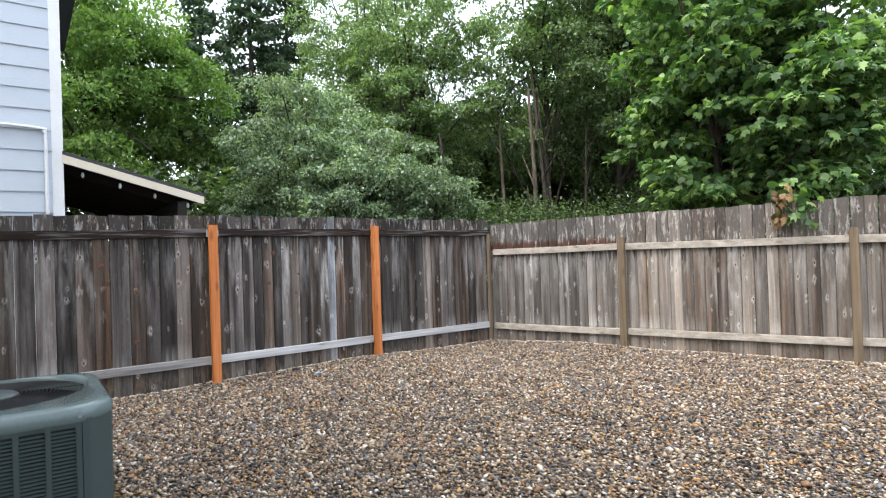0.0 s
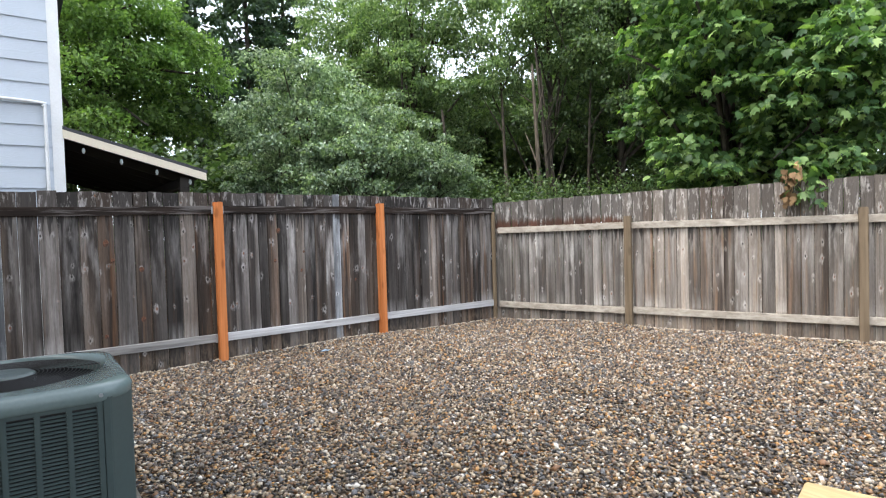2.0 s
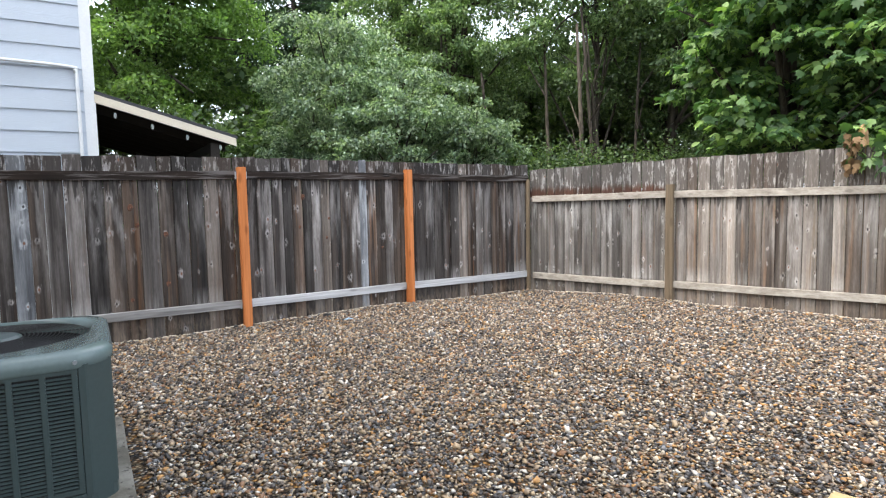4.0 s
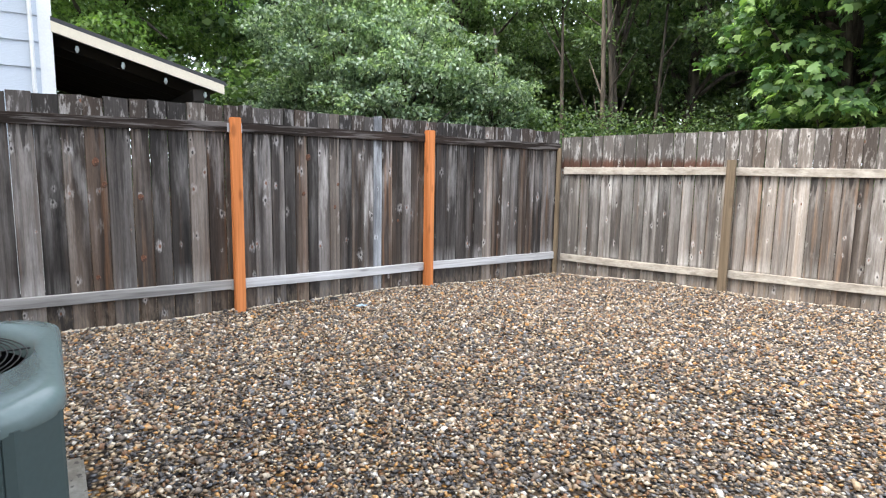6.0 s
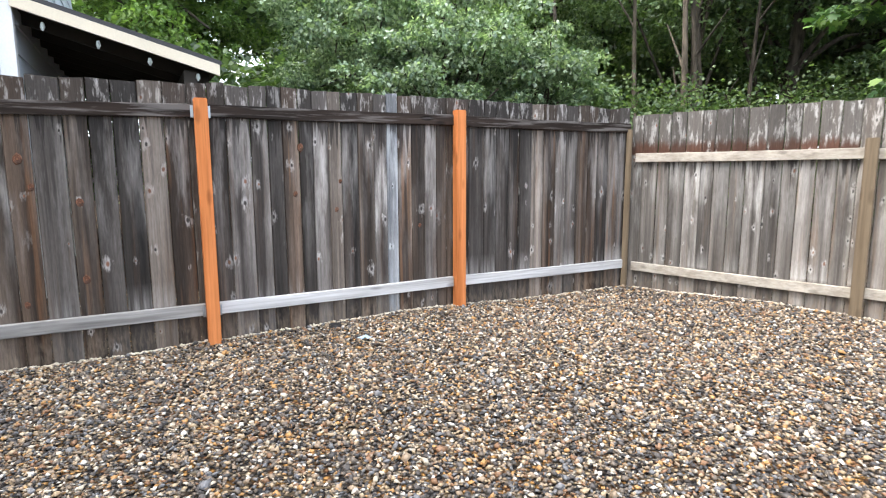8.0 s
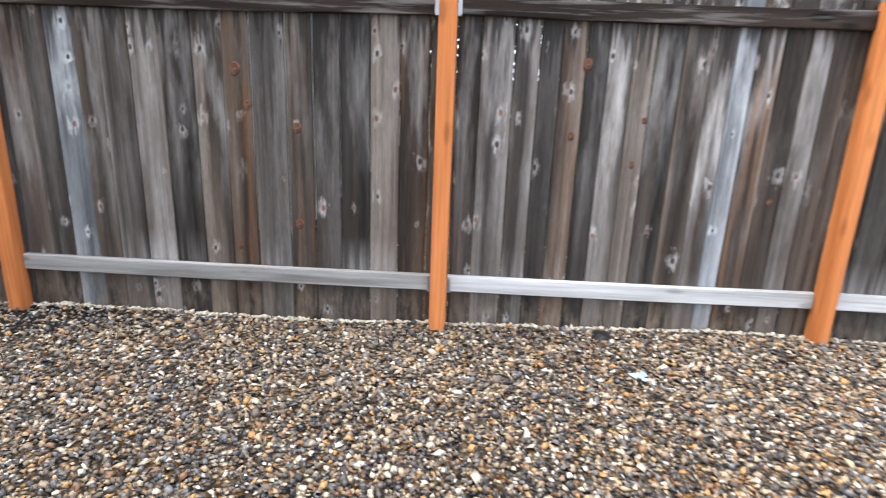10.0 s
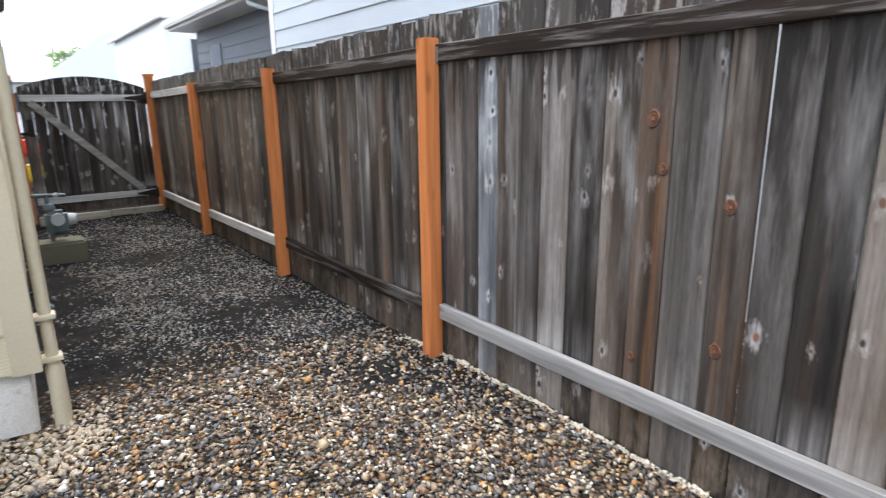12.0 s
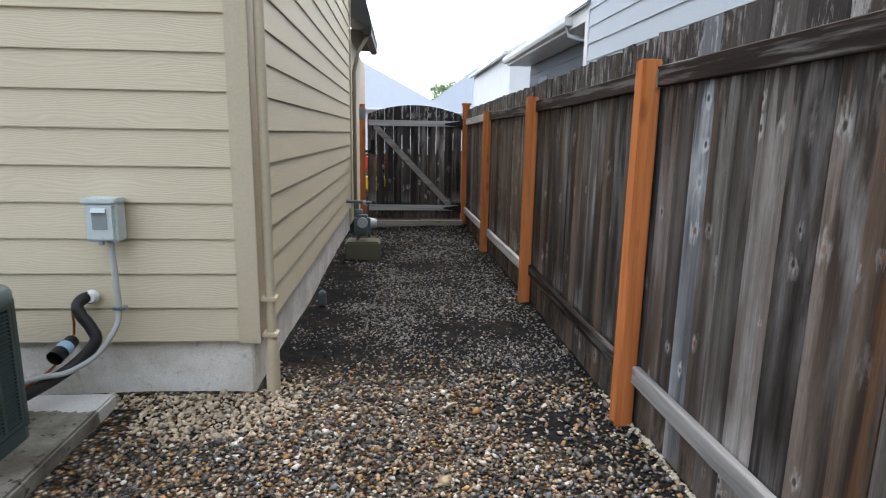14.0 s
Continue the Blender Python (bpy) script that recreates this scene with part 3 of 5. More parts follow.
# two bays whose boards differ plainly: the upper end of each in y, its tone, and the gap before it
BAY_BOARDS = [(5.76, "brown", 2), (5.66, "brown", 2), (5.563, "grey", 2), (5.452, "brown", 2), (5.329, "rusty", 2), (5.206, "silver", 2), (5.104, "grey", 4), (4.991, "brown", 2),
              (4.855, "charcoal", 2), (4.718, "tan", 4), (4.615, "grey", 2), (4.488, "charcoal", 2), (4.384, "rusty", 2), (4.256, "charcoal", 6), (4.151, "grey", 2), (4.023, "grey", 5),
              (3.858, "brown", 2), (3.735, "brown", 5), (3.601, "rusty", 5), (3.447, "tan", 6), (3.293, "charcoal", 4), (3.134, "charcoal", 6), (2.991, "brown", 6), (2.852, "grey", 4),
              (2.667, "rusty", 6), (2.521, "brown", 4), (2.363, "charcoal", 2), (2.191, "grey", 2), (2.031, "grey", 2), (1.87, "brown", 4), (1.74, "silver", 2), (1.595, "charcoal", 2), (1.465, "brown", 2), (1.325, "charcoal", 2), (1.19, "", 3)]
boards(west, 0.01, WY - 5.76, 0.139, BOARD_TONES, MIX, west_top, west_foot, 11)
rnd = random.Random(12)
for i, ((y1, tone, _), (y0, _, gap)) in enumerate(zip(BAY_BOARDS, BAY_BOARDS[1:])):
    board(west, WY - y1, y1 - y0, gap / 1000, west_top, west_foot, BOARD_TONES[tone], 12000 + i, rnd)
boards(west, WY - 1.19, WY + 5.68, 0.139, BOARD_TONES, MIX, west_top, west_foot, 13)


def knot_paint():
    m = Nodes("red_brown_knot", 0.6, shine=0.25)
    p = m.t.nodes.new("ShaderNodeTexCoord").outputs["Object"]
    length = m.t.nodes.new("ShaderNodeVectorMath")
    length.operation = "LENGTH"
    m.plug(length.inputs[0], m.vec("MULTIPLY", p, (1.0, 1.0, 0.75)))
    far_off = length.outputs[1]
    wob = m.noise(p, 60.0, 3)
    rings = m.math("SINE", m.math("ADD", m.math("MULTIPLY", far_off, 900.0), m.math("MULTIPLY", wob, 5.0)))
    c = m.mix(m.ramp(rings, [(0.0, 0.0), (1.0, 1.0)]), (0.11, 0.046, 0.026), (0.26, 0.125, 0.075))
    c = m.mix(m.ramp(m.noise(p, 35.0, 4), [(0.48, 0.0), (0.60, 0.8)]), c, (0.05, 0.03, 0.022))
    return m.done(c, rings, 0.4, 0.003)


M_KNOT = knot_paint()


def knot_mesh(seed):
    """A low domed oval with an uneven rim and a sunken ring round its heart."""
    rnd = random.Random(seed)
    bm, n, rows = bmesh.new(), 16, []
    wob = [rnd.uniform(0.86, 1.12) for _ in range(n)]
    for r, y in ((1.0, -0.001), (0.9, 0.0045), (0.62, 0.006), (0.5, 0.003), (0.2, 0.0065)):
        rows.append([bm.verts.new((0.024 * r * wob[k] * math.cos(2 * math.pi * k / n), y, 0.033 * r * wob[k] * math.sin(2 * math.pi * k / n))) for k in range(n)])
    for a, b in zip(rows, rows[1:]):
        for k in range(n):
            bm.faces.new((a[k], a[(k + 1) % n], b[(k + 1) % n], b[k])).smooth = True
    bm.faces.new(rows[-1])
    bmesh.ops.recalc_face_normals(bm, faces=bm.faces)
    return bm


for i, (y, z, size) in enumerate(((2.59, 1.37, 1.15), (2.645, 1.19, 0.8), (2.907, 1.083, 1.0), (2.904, 0.561, 1.0), (2.56, 0.42, 0.75), (4.39, 1.456, 1.0), (4.34, 1.10, 0.7), (4.665, 0.965, 0.7), (4.70, 1.19, 0.6), (5.40, 0.80, 0.6))):
    part("knot", knot_mesh(300 + i), M_KNOT, west, "red-brown knot", pose(WY - y, 0.0, z) @ Matrix.Diagonal((size, 1, size, 1)))

# The far fence: its own x runs from its open end to the corner.
fa = math.radians(FAR_ANGLE)
FLEN = 9.0
fx, fy = WX + FLEN * math.cos(fa), WY + FLEN * math.sin(fa)
far = thing("wooden_fence", (fx, fy, 0), "greyed brown cedar board fence with pale rails", "fence", rz=180 + FAR_ANGLE)


def far_world(s):
    return fx - s * math.cos(fa), fy - s * math.sin(fa)


def far_top(s):
    return lerp_table(FLEN - s, [(0.0, 1.80), (2.0, 1.83), (4.6, 1.86), (9.0, 1.88)])


def far_foot(s):
    return ground_z(*far_world(s)) - 0.06


FAR_POSTS = [FLEN - 0.02, FLEN - 2.05, FLEN - 4.62, FLEN - 7.2]
for k, s in enumerate(FAR_POSTS):
    w = far_world(s)
    post(far, s, ground_z(*w) - 0.02, 1.52 if k else 1.66, M_POST_OLD, "plain brown post", w=0.089 if k else 0.05, lean=(0, 0))
edges = [FLEN - 0.04, FLEN - 2.05, FLEN - 4.62, FLEN - 7.2, 0.0]
for a, b in zip(edges, edges[1:]):
    rail(far, b + 0.045, a - 0.045, 1.355, 1.35 if a < 8 else 1.33, M_RAIL_X, "pale grey top rail", sag=0.004)
    rail(far, b + 0.045, a - 0.045, 0.20, 0.21, M_RAIL_X, "pale grey bottom rail", sag=0.004)
boards(far, 0.0, FLEN - 0.02, 0.138, FAR_TONES, (0.5, 0.35, 0.15), far_top, far_foot, 23, 0.0045, FLEN - 2.06)


# ---- the gate at the end of the side yard ----
GY = -5.69
gate = thing("wooden_gate", (-4.36, GY, 0), "closed arched dark cedar gate with diagonal brace", "gate", rz=180)
GW = 1.52


def arch_board(w, za, zm, zb):
    """A gate board whose top follows the arch."""
    t = 0.017
    verts = [(x, y, z) for y in (-t, 0) for x, z in ((-w / 2, 0), (w / 2, 0), (w / 2, zb), (0, zm), (-w / 2, za))]
    faces = [(0, 1, 2, 3, 4), (9, 8, 7, 6, 5)] + [(i, (i + 1) % 5 + 0, (i + 1) % 5 + 5, i + 5) for i in range(5)]
    me = mesh_of("board", verts, faces)
    b = bmesh.new()
    b.from_mesh(me)
    bmesh.ops.recalc_face_normals(b, faces=b.faces)
    b.to_mesh(me)
    b.free()
    return me



def gate_top(s):
    f = (s / GW - 0.5) * 2
    return 1.86 - 0.15 * f * f


M_GATE_RAIL = lumber("pale_gate_rail", (0.36, 0.36, 0.36), (0.62, 0.62, 0.62), 0, 0.3)
n = 11
for i in range(n):
    w = GW / n
    s = (i + 0.5) * w
    part("board", arch_board(w - (0.005, 0.008, 0.006)[i % 3], gate_top(s - w / 2) - 0.03, gate_top(s) - 0.03, gate_top(s + w / 2) - 0.03), BOARD_TONES["charcoal"], gate, at=pose(s, 0.036, 0.03))
for z in (1.53, 0.17):
    b = box((0.02, -0.019, z), (GW - 0.02, 0.019, z + 0.089), 0.004)
    part("rail", b, M_GATE_RAIL, gate, "pale grey gate rail")
L = math.hypot(GW - 0.3, 1.27)
part("brace", box((0, -0.019, -0.045), (L, 0.019, 0.045), 0.004), lumber("grey_brace", (0.17, 0.165, 0.16), (0.38, 0.37, 0.36), 0), gate, "grey diagonal brace", pose(0.12, 0.0, 1.53, 0, math.degrees(math.atan2(1.27, GW - 0.3)), 0))
for z in (1.57, 0.21):
    b = bmesh.new()
    prism(b, [(GW - 0.28, z - 0.012), (GW - 0.02, z - 0.05), (GW - 0.02, z + 0.05), (GW - 0.28, z + 0.012)], 1, -0.027, -0.0195)
    add_box(b, (GW - 0.02, -0.027, z - 0.085), (GW + 0.045, -0.012, z + 0.085), 0.003)
    part("hinge", b, M_IRON, gate, "black strap hinge")
b = box((-0.05, -0.04, 1.10), (0.11, -0.019, 1.14), 0.006)
add_box(b, (0.05, -0.03, 1.08), (0.12, -0.019, 1.30), 0.004)
part("latch", b, M_IRON, gate, "black gate latch")
gp = thing("gate_post", (-5.945, GY, -0.07), "orange stained gate post with a flat cap", "post")
part("shaft", box((-0.055, -0.055, -0.2), (0.055, 0.055, 1.94), 0.006), M_POST, gp)
part("cap", box((-0.07, -0.07, 1.94), (0.07, 0.07, 1.975), 0.006), M_POST, gp)
lp = thing("gate_post", (-4.285, GY + 0.02, -0.07), "orange stained latch post against the house", "post")
part("shaft", box((-0.045, -0.045, -0.2), (0.045, 0.045, 1.93), 0.006), M_POST, lp)
part("strap", box((-0.05, 0.046, 1.70), (0.05, 0.052, 1.88), 0.002), M_ZINC, lp, "zinc strap")
for x0, x1, y, w in ((-5.2, -4.35, -5.50, 0.12), (-5.9, -5.2, -5.53, 0.13)):
    solo("timber_edging", box((x0, y - w / 2, -0.12), (x1 - 0.01, y + w / 2, 0.03), 0.008), M_RAIL_X, "grey timber edging lying before the gate", "timber", group="timbers before the gate")


# ---- the house ----
HX, HY, HR = -4.025, 0.845, -1.0
house = thing("house", (HX, HY, 0), "beige lap-sided house on a concrete foundation", "house", rz=HR)
SB = 0.305
# local x runs east along the rear wall, local y runs north; the side wall runs along -y
part("foundation", box((0.03, -6.0, -0.4), (8.5, -0.03, SB + 0.03), 0.01), M_CONCRETE, house, "bare concrete foundation")
part("wall", box((0.02, -6.0, SB), (8.5, -0.02, 5.6)), M_TRIM, house)
PITCH = 0.186


def lap(length):
    """One lap board along x: thick at its lower edge, its face leaning back; it stands proud along -y... +y."""
    bm = bmesh.new()
    return prism(bm, [(0.0, -0.012), (0.026, -0.012), (0.027, -0.008), (0.012, PITCH + 0.015), (0.0, PITCH + 0.015)], 0, 0.0, length)


def lap_mesh(length):
    me = bpy.data.meshes.new("siding_board")
    b = lap(length)
    b.to_mesh(me)
    b.free()
    me.materials.append(M_SIDING)
    return me


rear, side = lap_mesh(8.4), lap_mesh(5.85)
for i in range(28):
    z = SB + 0.012 + i * PITCH
    part("siding_board", rear, M_SIDING, house, at=pose(0.09, -0.02, z))
    part("siding_board", side, M_SIDING, house, at=pose(0.02, -6.0 + 0.06, z, 0, 0, 90))
b = box((-0.022, -0.11, SB - 0.01), (-0.004, 0.02, 5.6), 0.003)
add_box(b, (-0.022, 0.002, SB - 0.01), (0.09, 0.022, 5.6), 0.003)
part("corner_board", b, M_TRIM, house, "beige corner trim")
part("corner_board", box((-0.022, -6.02, SB - 0.01), (0.0, -5.94, 5.6), 0.003), M_TRIM, house, "beige corner trim")
# downspout at the corner
ds = thing("downspout", (HX, HY, 0), "beige round downspout on the house corner", "downspout", rz=HR)
part("pipe", tube([(-0.065, -0.045, 0.02), (-0.065, -0.045, 5.4)], 0.027, 14), M_TRIM, ds)
part("drain_adapter", tube([(-0.065, -0.045, -0.1), (-0.065, -0.045, 0.20), (-0.065, -0.045, 0.27), (-0.065, -0.045, 0.30)], [0.038, 0.038, 0.038, 0.029], 14), M_TRIM, ds, "wider beige drain adapter")
for z in (0.32, 0.52, 2.6):
    part("bracket", box((-0.105, -0.085, z), (-0.02, -0.005, z + 0.022), 0.004), M_TRIM, ds)
# low eave near the gate
eave = thing("roof_eave", (HX, HY, 0), "dark gutter and eave of the lower roof", "roof", rz=HR)
part("gutter", box((-0.30, -8.6, 2.86), (-0.18, -6.35, 2.99), 0.02), M_FASCIA, eave)
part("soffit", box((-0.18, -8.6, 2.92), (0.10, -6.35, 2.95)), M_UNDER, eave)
bm = bmesh.new()
prism(bm, [(-0.30, 2.99), (0.1, 3.17), (0.1, 4.4), (0.05, 4.4), (-0.30, 3.07)], 1, -8.6, -6.35)
part("roof_slab", bm, M_ROOF, eave)
part("wall", box((0.02, -10.0, 0.0), (8.0, -6.01, 2.8)), M_SIDING, eave)
part("downspout", tube([(-0.05, -6.15, 0.1), (-0.05, -6.15, 2.3), (-0.10, -6.3, 2.6), (-0.24, -6.45, 2.87)], 0.03, 10), M_DOWN, eave, "brown downspout")
# meter box on a trim block, near the gate
solo("wall_block", box((-0.02, -0.12, -0.3), (0.0, 0.12, 0.3), 0.004), M_TRIM, "beige vertical trim block on siding", "trim", at=pose(HX - 0.06, -5.1, 1.72))
# house roof above the camera's sight
part("roof", box((-0.35, -6.3, 5.6), (8.8, 0.4, 5.75)), M_ROOF, house)


# ---- the disconnect box and the lines to the cooling unit ----
by = HY + 0.01
ebox = thing("disconnect_box", (-3.325, by, 0.865), "light grey electrical disconnect box on the siding", "electrical box", rz=HR)
part("case", box((-0.075, -0.005, 0.0), (0.075, 0.10, 0.205), 0.008), M_GREY_BOX, ebox)
part("cover", box((-0.083, -0.004, 0.194), (0.083, 0.115, 0.218), 0.005), M_GREY_BOX, ebox)
part("door", box((-0.065, 0.1005, 0.012), (0.065, 0.110, 0.19), 0.005), M_GREY_BOX, ebox)
part("door_recess", box((-0.036, 0.1105, 0.065), (0.036, 0.113, 0.15), 0.004), M_GREY_DARK, ebox, "darker pressed panel")
part("finger_lip", prism(bmesh.new(), [(0.1105, 0.150), (0.1105, 0.172), (0.128, 0.152)], 0, -0.034, 0.034), M_GREY_BOX, ebox)
part("hasp", box((-0.012, 0.095, -0.012), (0.012, 0.118, 0.01), 0.003), M_ZINC, ebox)
cond = thing("conduit", (0, 0, 0), "grey flexible electrical conduit", "conduit")
part("stub", tube([(-3.345, by + 0.055, 0.865), (-3.345, by + 0.055, 0.80), (-3.352, by + 0.05, 0.52)], 0.0145, 10), M_PVC, cond)
part("clamp", box((-3.385, by + 0.02, 0.505), (-3.325, by + 0.072, 0.522), 0.004), M_ZINC, cond)
part("whip", tube(curve_points([(-3.352, by + 0.05, 0.52), (-3.345, by + 0.07, 0.44), (-3.32, by + 0.11, 0.375), (-3.258, by + 0.155, 0.29), (-3.17, by + 0.25, 0.248), (-3.10, by + 0.36, 0.27), (-3.05, by + 0.50, 0.29)]), 0.0135, 10), M_PVC, cond)
lines = thing("refrigerant_line", (0, 0, 0), "black foam insulated refrigerant line", "pipe")
part("insulation", tube(curve_points([(-3.195, by - 0.005, 0.56), (-3.175, by + 0.04, 0.562), (-3.160, by + 0.075, 0.535), (-3.180, by + 0.09, 0.49), (-3.228, by + 0.10, 0.425), (-3.252, by + 0.12, 0.36), (-3.19, by + 0.175, 0.275), (-3.125, by + 0.27, 0.228), (-3.08, by + 0.41, 0.215), (-3.03, by + 0.55, 0.21)]), 0.029, 12), M_BLACK, lines)
part("wall_putty", tube([(-3.200, by + 0.0, 0.562), (-3.200, by + 0.035, 0.562)], [0.038, 0.026], 12), M_WHITE, lines, "white sealing putty")
part("liquid_line", tube(curve_points([(-3.20, by, 0.53), (-3.13, by + 0.05, 0.53), (-3.125, by + 0.06, 0.42), (-3.12, by + 0.09, 0.35), (-3.09, by + 0.24, 0.26), (-3.05, by + 0.50, 0.24)]), 0.007, 8), M_COPPER, lines, "thin bare copper line")
stub = thing("drain_pipe", (-3.10, by + 0.27, 0.30), "short black drain pipe with a pale band", "pipe")
part("pipe", tube([(-0.013, -0.20, 0.045), (-0.014, -0.12, 0.032), (-0.006, -0.045, 0.012)], [0.034, 0.036, 0.039], 14, cap=False), M_BLACK, stub)
part("band", tube([(-0.016, -0.14, 0.036), (-0.014, -0.09, 0.026)], 0.0395, 14, cap=False), M_LITTER, stub)


# ---- the cooling unit ----
AX0, AX1, AY0, AY1, AZ1 = -3.15, -2.11, 1.29, 2.252, 0.76
acx, acy = (AX0 + AX1) / 2, (AY0 + AY1) / 2
hw, hd = (AX1 - AX0) / 2, (AY1 - AY0) / 2
solo("equipment_pad", box((-3.325, 0.965, -0.1), (-2.02, 2.315, 0.075), 0.012), M_PAD, "stained concrete pad under the cooling unit", "slab")
ac = thing("air_conditioner", (acx, acy, 0.075), "green-grey metal outdoor air conditioner on a concrete pad", "air conditioner")
H0, H1 = 0.055, AZ1 - 0.075
CUT = 0.105


def chamfered(hx, hy, c, soft=0.03, seg=2):
    """A square with wide cut corners, each bend eased over a short arc."""
    raw = []
    for sx, sy in ((1, 1), (-1, 1), (-1, -1), (1, -1)):
        pair = [(sx * hx, sy * (hy - c)), (sx * (hx - c), sy * hy)]
        raw += pair if sx * sy > 0 else pair[::-1]
    pts, n = [], len(raw)
    for i, q in enumerate(raw):
        a, q, b = Vector(raw[i - 1]), Vector(q), Vector(raw[(i + 1) % n])
        a, b = q + (a - q).normalized() * soft, q + (b - q).normalized() * soft
        for k in range(seg + 1):
            t = k / seg
            pts.append(tuple(a * (1 - t) ** 2 + q * 2 * t * (1 - t) + b * t * t))
    return pts


def ring_wall(bm, loops):
    rows = [[bm.verts.new((x, y, z)) for x, y in pts] for pts, z in loops]
    for a, b in zip(rows, rows[1:]):
        m = len(a)
        for k in range(m):
            f = bm.faces.new((a[k], a[(k + 1) % m], b[(k + 1) % m], b[k]))
    return rows


bm = bmesh.new()
rows = ring_wall(bm, [(chamfered(hw - 0.02, hd - 0.02, CUT), H0), (chamfered(hw - 0.02, hd - 0.02, CUT), H1 - 0.05)])
bm.faces.new(rows[0][::-1])
part("coil_core", bm, M_BLACK, ac, "dark coil behind the louvres")
bm = bmesh.new()
rows = ring_wall(bm, [(chamfered(hw, hd, CUT), 0.0), (chamfered(hw, hd, CUT), H0 + 0.01), (chamfered(hw - 0.02, hd - 0.02, CUT), H0 + 0.01)])
bm.faces.new(rows[0][::-1])
part("base_pan", bm, M_AC, ac)
# corner panels
for sx, sy in ((1, 1), (-1, 1), (-1, -1), (1, -1)):
    line = [(sx * hw, sy * (hd - CUT - 0.02)), (sx * hw, sy * (hd - CUT + 0.004)), (sx * (hw - 0.006), sy * (hd - CUT + 0.012)), (sx * (hw - CUT + 0.012), sy * (hd - 0.006)), (sx * (hw - CUT + 0.004), sy * hd), (sx * (hw - CUT - 0.02), sy * hd)]
    part("corner_panel", prism(bmesh.new(), line + [(x * 0.975, y * 0.975) for x, y in line[::-1]], 2, H0, H1 - 0.055), M_AC, ac)


def louvre_panel(width):
    """Upright bars with thin slanted slats between, in the panel's own x and z."""
    frame_bm, slats = bmesh.new(), []
    z0, z1 = H0 + 0.02, H1 - 0.075
    n = 6
    for i in range(n + 1):
        x = -width / 2 + width * i / n
        add_box(frame_bm, (x - 0.011, -0.014, z0), (x + 0.011, 0.001, z1), 0.002)
    for z in (z0 - 0.006, z1 - 0.014):
        add_box(frame_bm, (-width / 2 - 0.012, -0.014, z), (width / 2 + 0.012, 0.0015, z + 0.022), 0.002)
    rows = int((z1 - z0 - 0.03) / 0.0165)
    for k in range(rows):
        slats.append(z0 + 0.022 + k * 0.0165)
    return frame_bm, slats


slat_cache = {}


def slat_mesh(width):
    if width not in slat_cache:
        bm = bmesh.new()
        prism(bm, [(-0.012, 0.006), (-0.001, 0.0), (0.0, 0.002), (-0.011, 0.009)], 0, -width / 2, width / 2)
        me = bpy.data.meshes.new("slat")
        bm.to_mesh(me)
        bm.free()
        me.materials.append(M_AC)
        slat_cache[width] = me
    return slat_cache[width]


for (ox, oy, rz, width) in ((hw, 0, -90, 2 * hd - 2 * CUT - 0.07), (-hw, 0, 90, 2 * hd - 2 * CUT - 0.07), (0, hd, 0, 2 * hw - 2 * CUT - 0.07), (0, -hd, 180, 2 * hw - 2 * CUT - 0.07)):
    fb, slats = louvre_panel(width)
    panel = part("louvre_panel", fb, M_AC, ac, "slotted metal side panel", pose(ox, oy, 0, 0, 0, rz))
    for z in slats:
        part("slat", slat_mesh(width), M_AC, panel, at=pose(0, 0, z))
# top cap with a round opening
bm = bmesh.new()
N = 48
ro = 0.42


outer = [(chamfered(hw + d, hd + d, CUT + 0.01, 0.07, 5), z) for d, z in ((0.006, H1 - 0.070), (0.012, H1 - 0.062), (0.012, H1 - 0.03), (0.006, H1 - 0.014), (-0.008, H1 - 0.004))]
rows = ring_wall(bm, outer)
circle = [(ro * math.cos(2 * math.pi * (k + 0.0) / N), ro * math.sin(2 * math.pi * (k + 0.0) / N)) for k in range(N)]
order = sorted(range(len(rows[-1])), key=lambda k: math.atan2(rows[-1][k].co.y, rows[-1][k].co.x) % (2 * math.pi))
last = [rows[-1][k] for k in order]
inn = [bm.verts.new((x, y, H1 + 0.012)) for x, y in circle]
low = [bm.verts.new((x * 0.96, y * 0.96, H1 - 0.05)) for x, y in circle]
for k in range(N):
    k2 = (k + 1) % N
    bm.faces.new((last[k], last[k2], inn[k2], inn[k]))
    f = bm.faces.new((inn[k], inn[k2], low[k2], low[k]))
bmesh.ops.recalc_face_normals(bm, faces=bm.faces)
for f in bm.faces:
    f.smooth = True
part("top_cap", bm, M_AC_TOP, ac, "wet top cap painted pale for its sky sheen, with a round fan opening")
guard = part("fan_guard", tube([(0.105 * math.cos(a), 0.105 * math.sin(a), H1 + 0.004) for a in (2 * math.pi * j / 40 for j in range(41))], 0.003, 5, None, False), M_BLACK, ac, "black wire fan guard")
for k in range(1, 17):
    r = 0.125 + 0.0172 * k
    part("guard_ring", tube([(r * math.cos(a), r * math.sin(a), H1 - 0.004 + 0.012 * (1 - k / 17)) for a in (2 * math.pi * j / 40 for j in range(41))], 0.0022, 5, None, False), M_BLACK, guard)
for j in range(8):
    a = 2 * math.pi * j / 8 + 0.2
    part("guard_spoke", tube([(0.10 * math.cos(a), 0.10 * math.sin(a), H1 + 0.004), (0.417 * math.cos(a), 0.417 * math.sin(a), H1 - 0.008)], 0.003, 5), M_BLACK, guard)
bm = bmesh.new()
rows = ring_wall(bm, [([(r * math.cos(2 * math.pi * k / 32), r * math.sin(2 * math.pi * k / 32)) for k in range(32)], z) for r, z in ((0.13, H1 - 0.03), (0.13, H1 + 0.006), (0.115, H1 + 0.016), (0.05, H1 + 0.022))])
bm.faces.new(rows[-1])
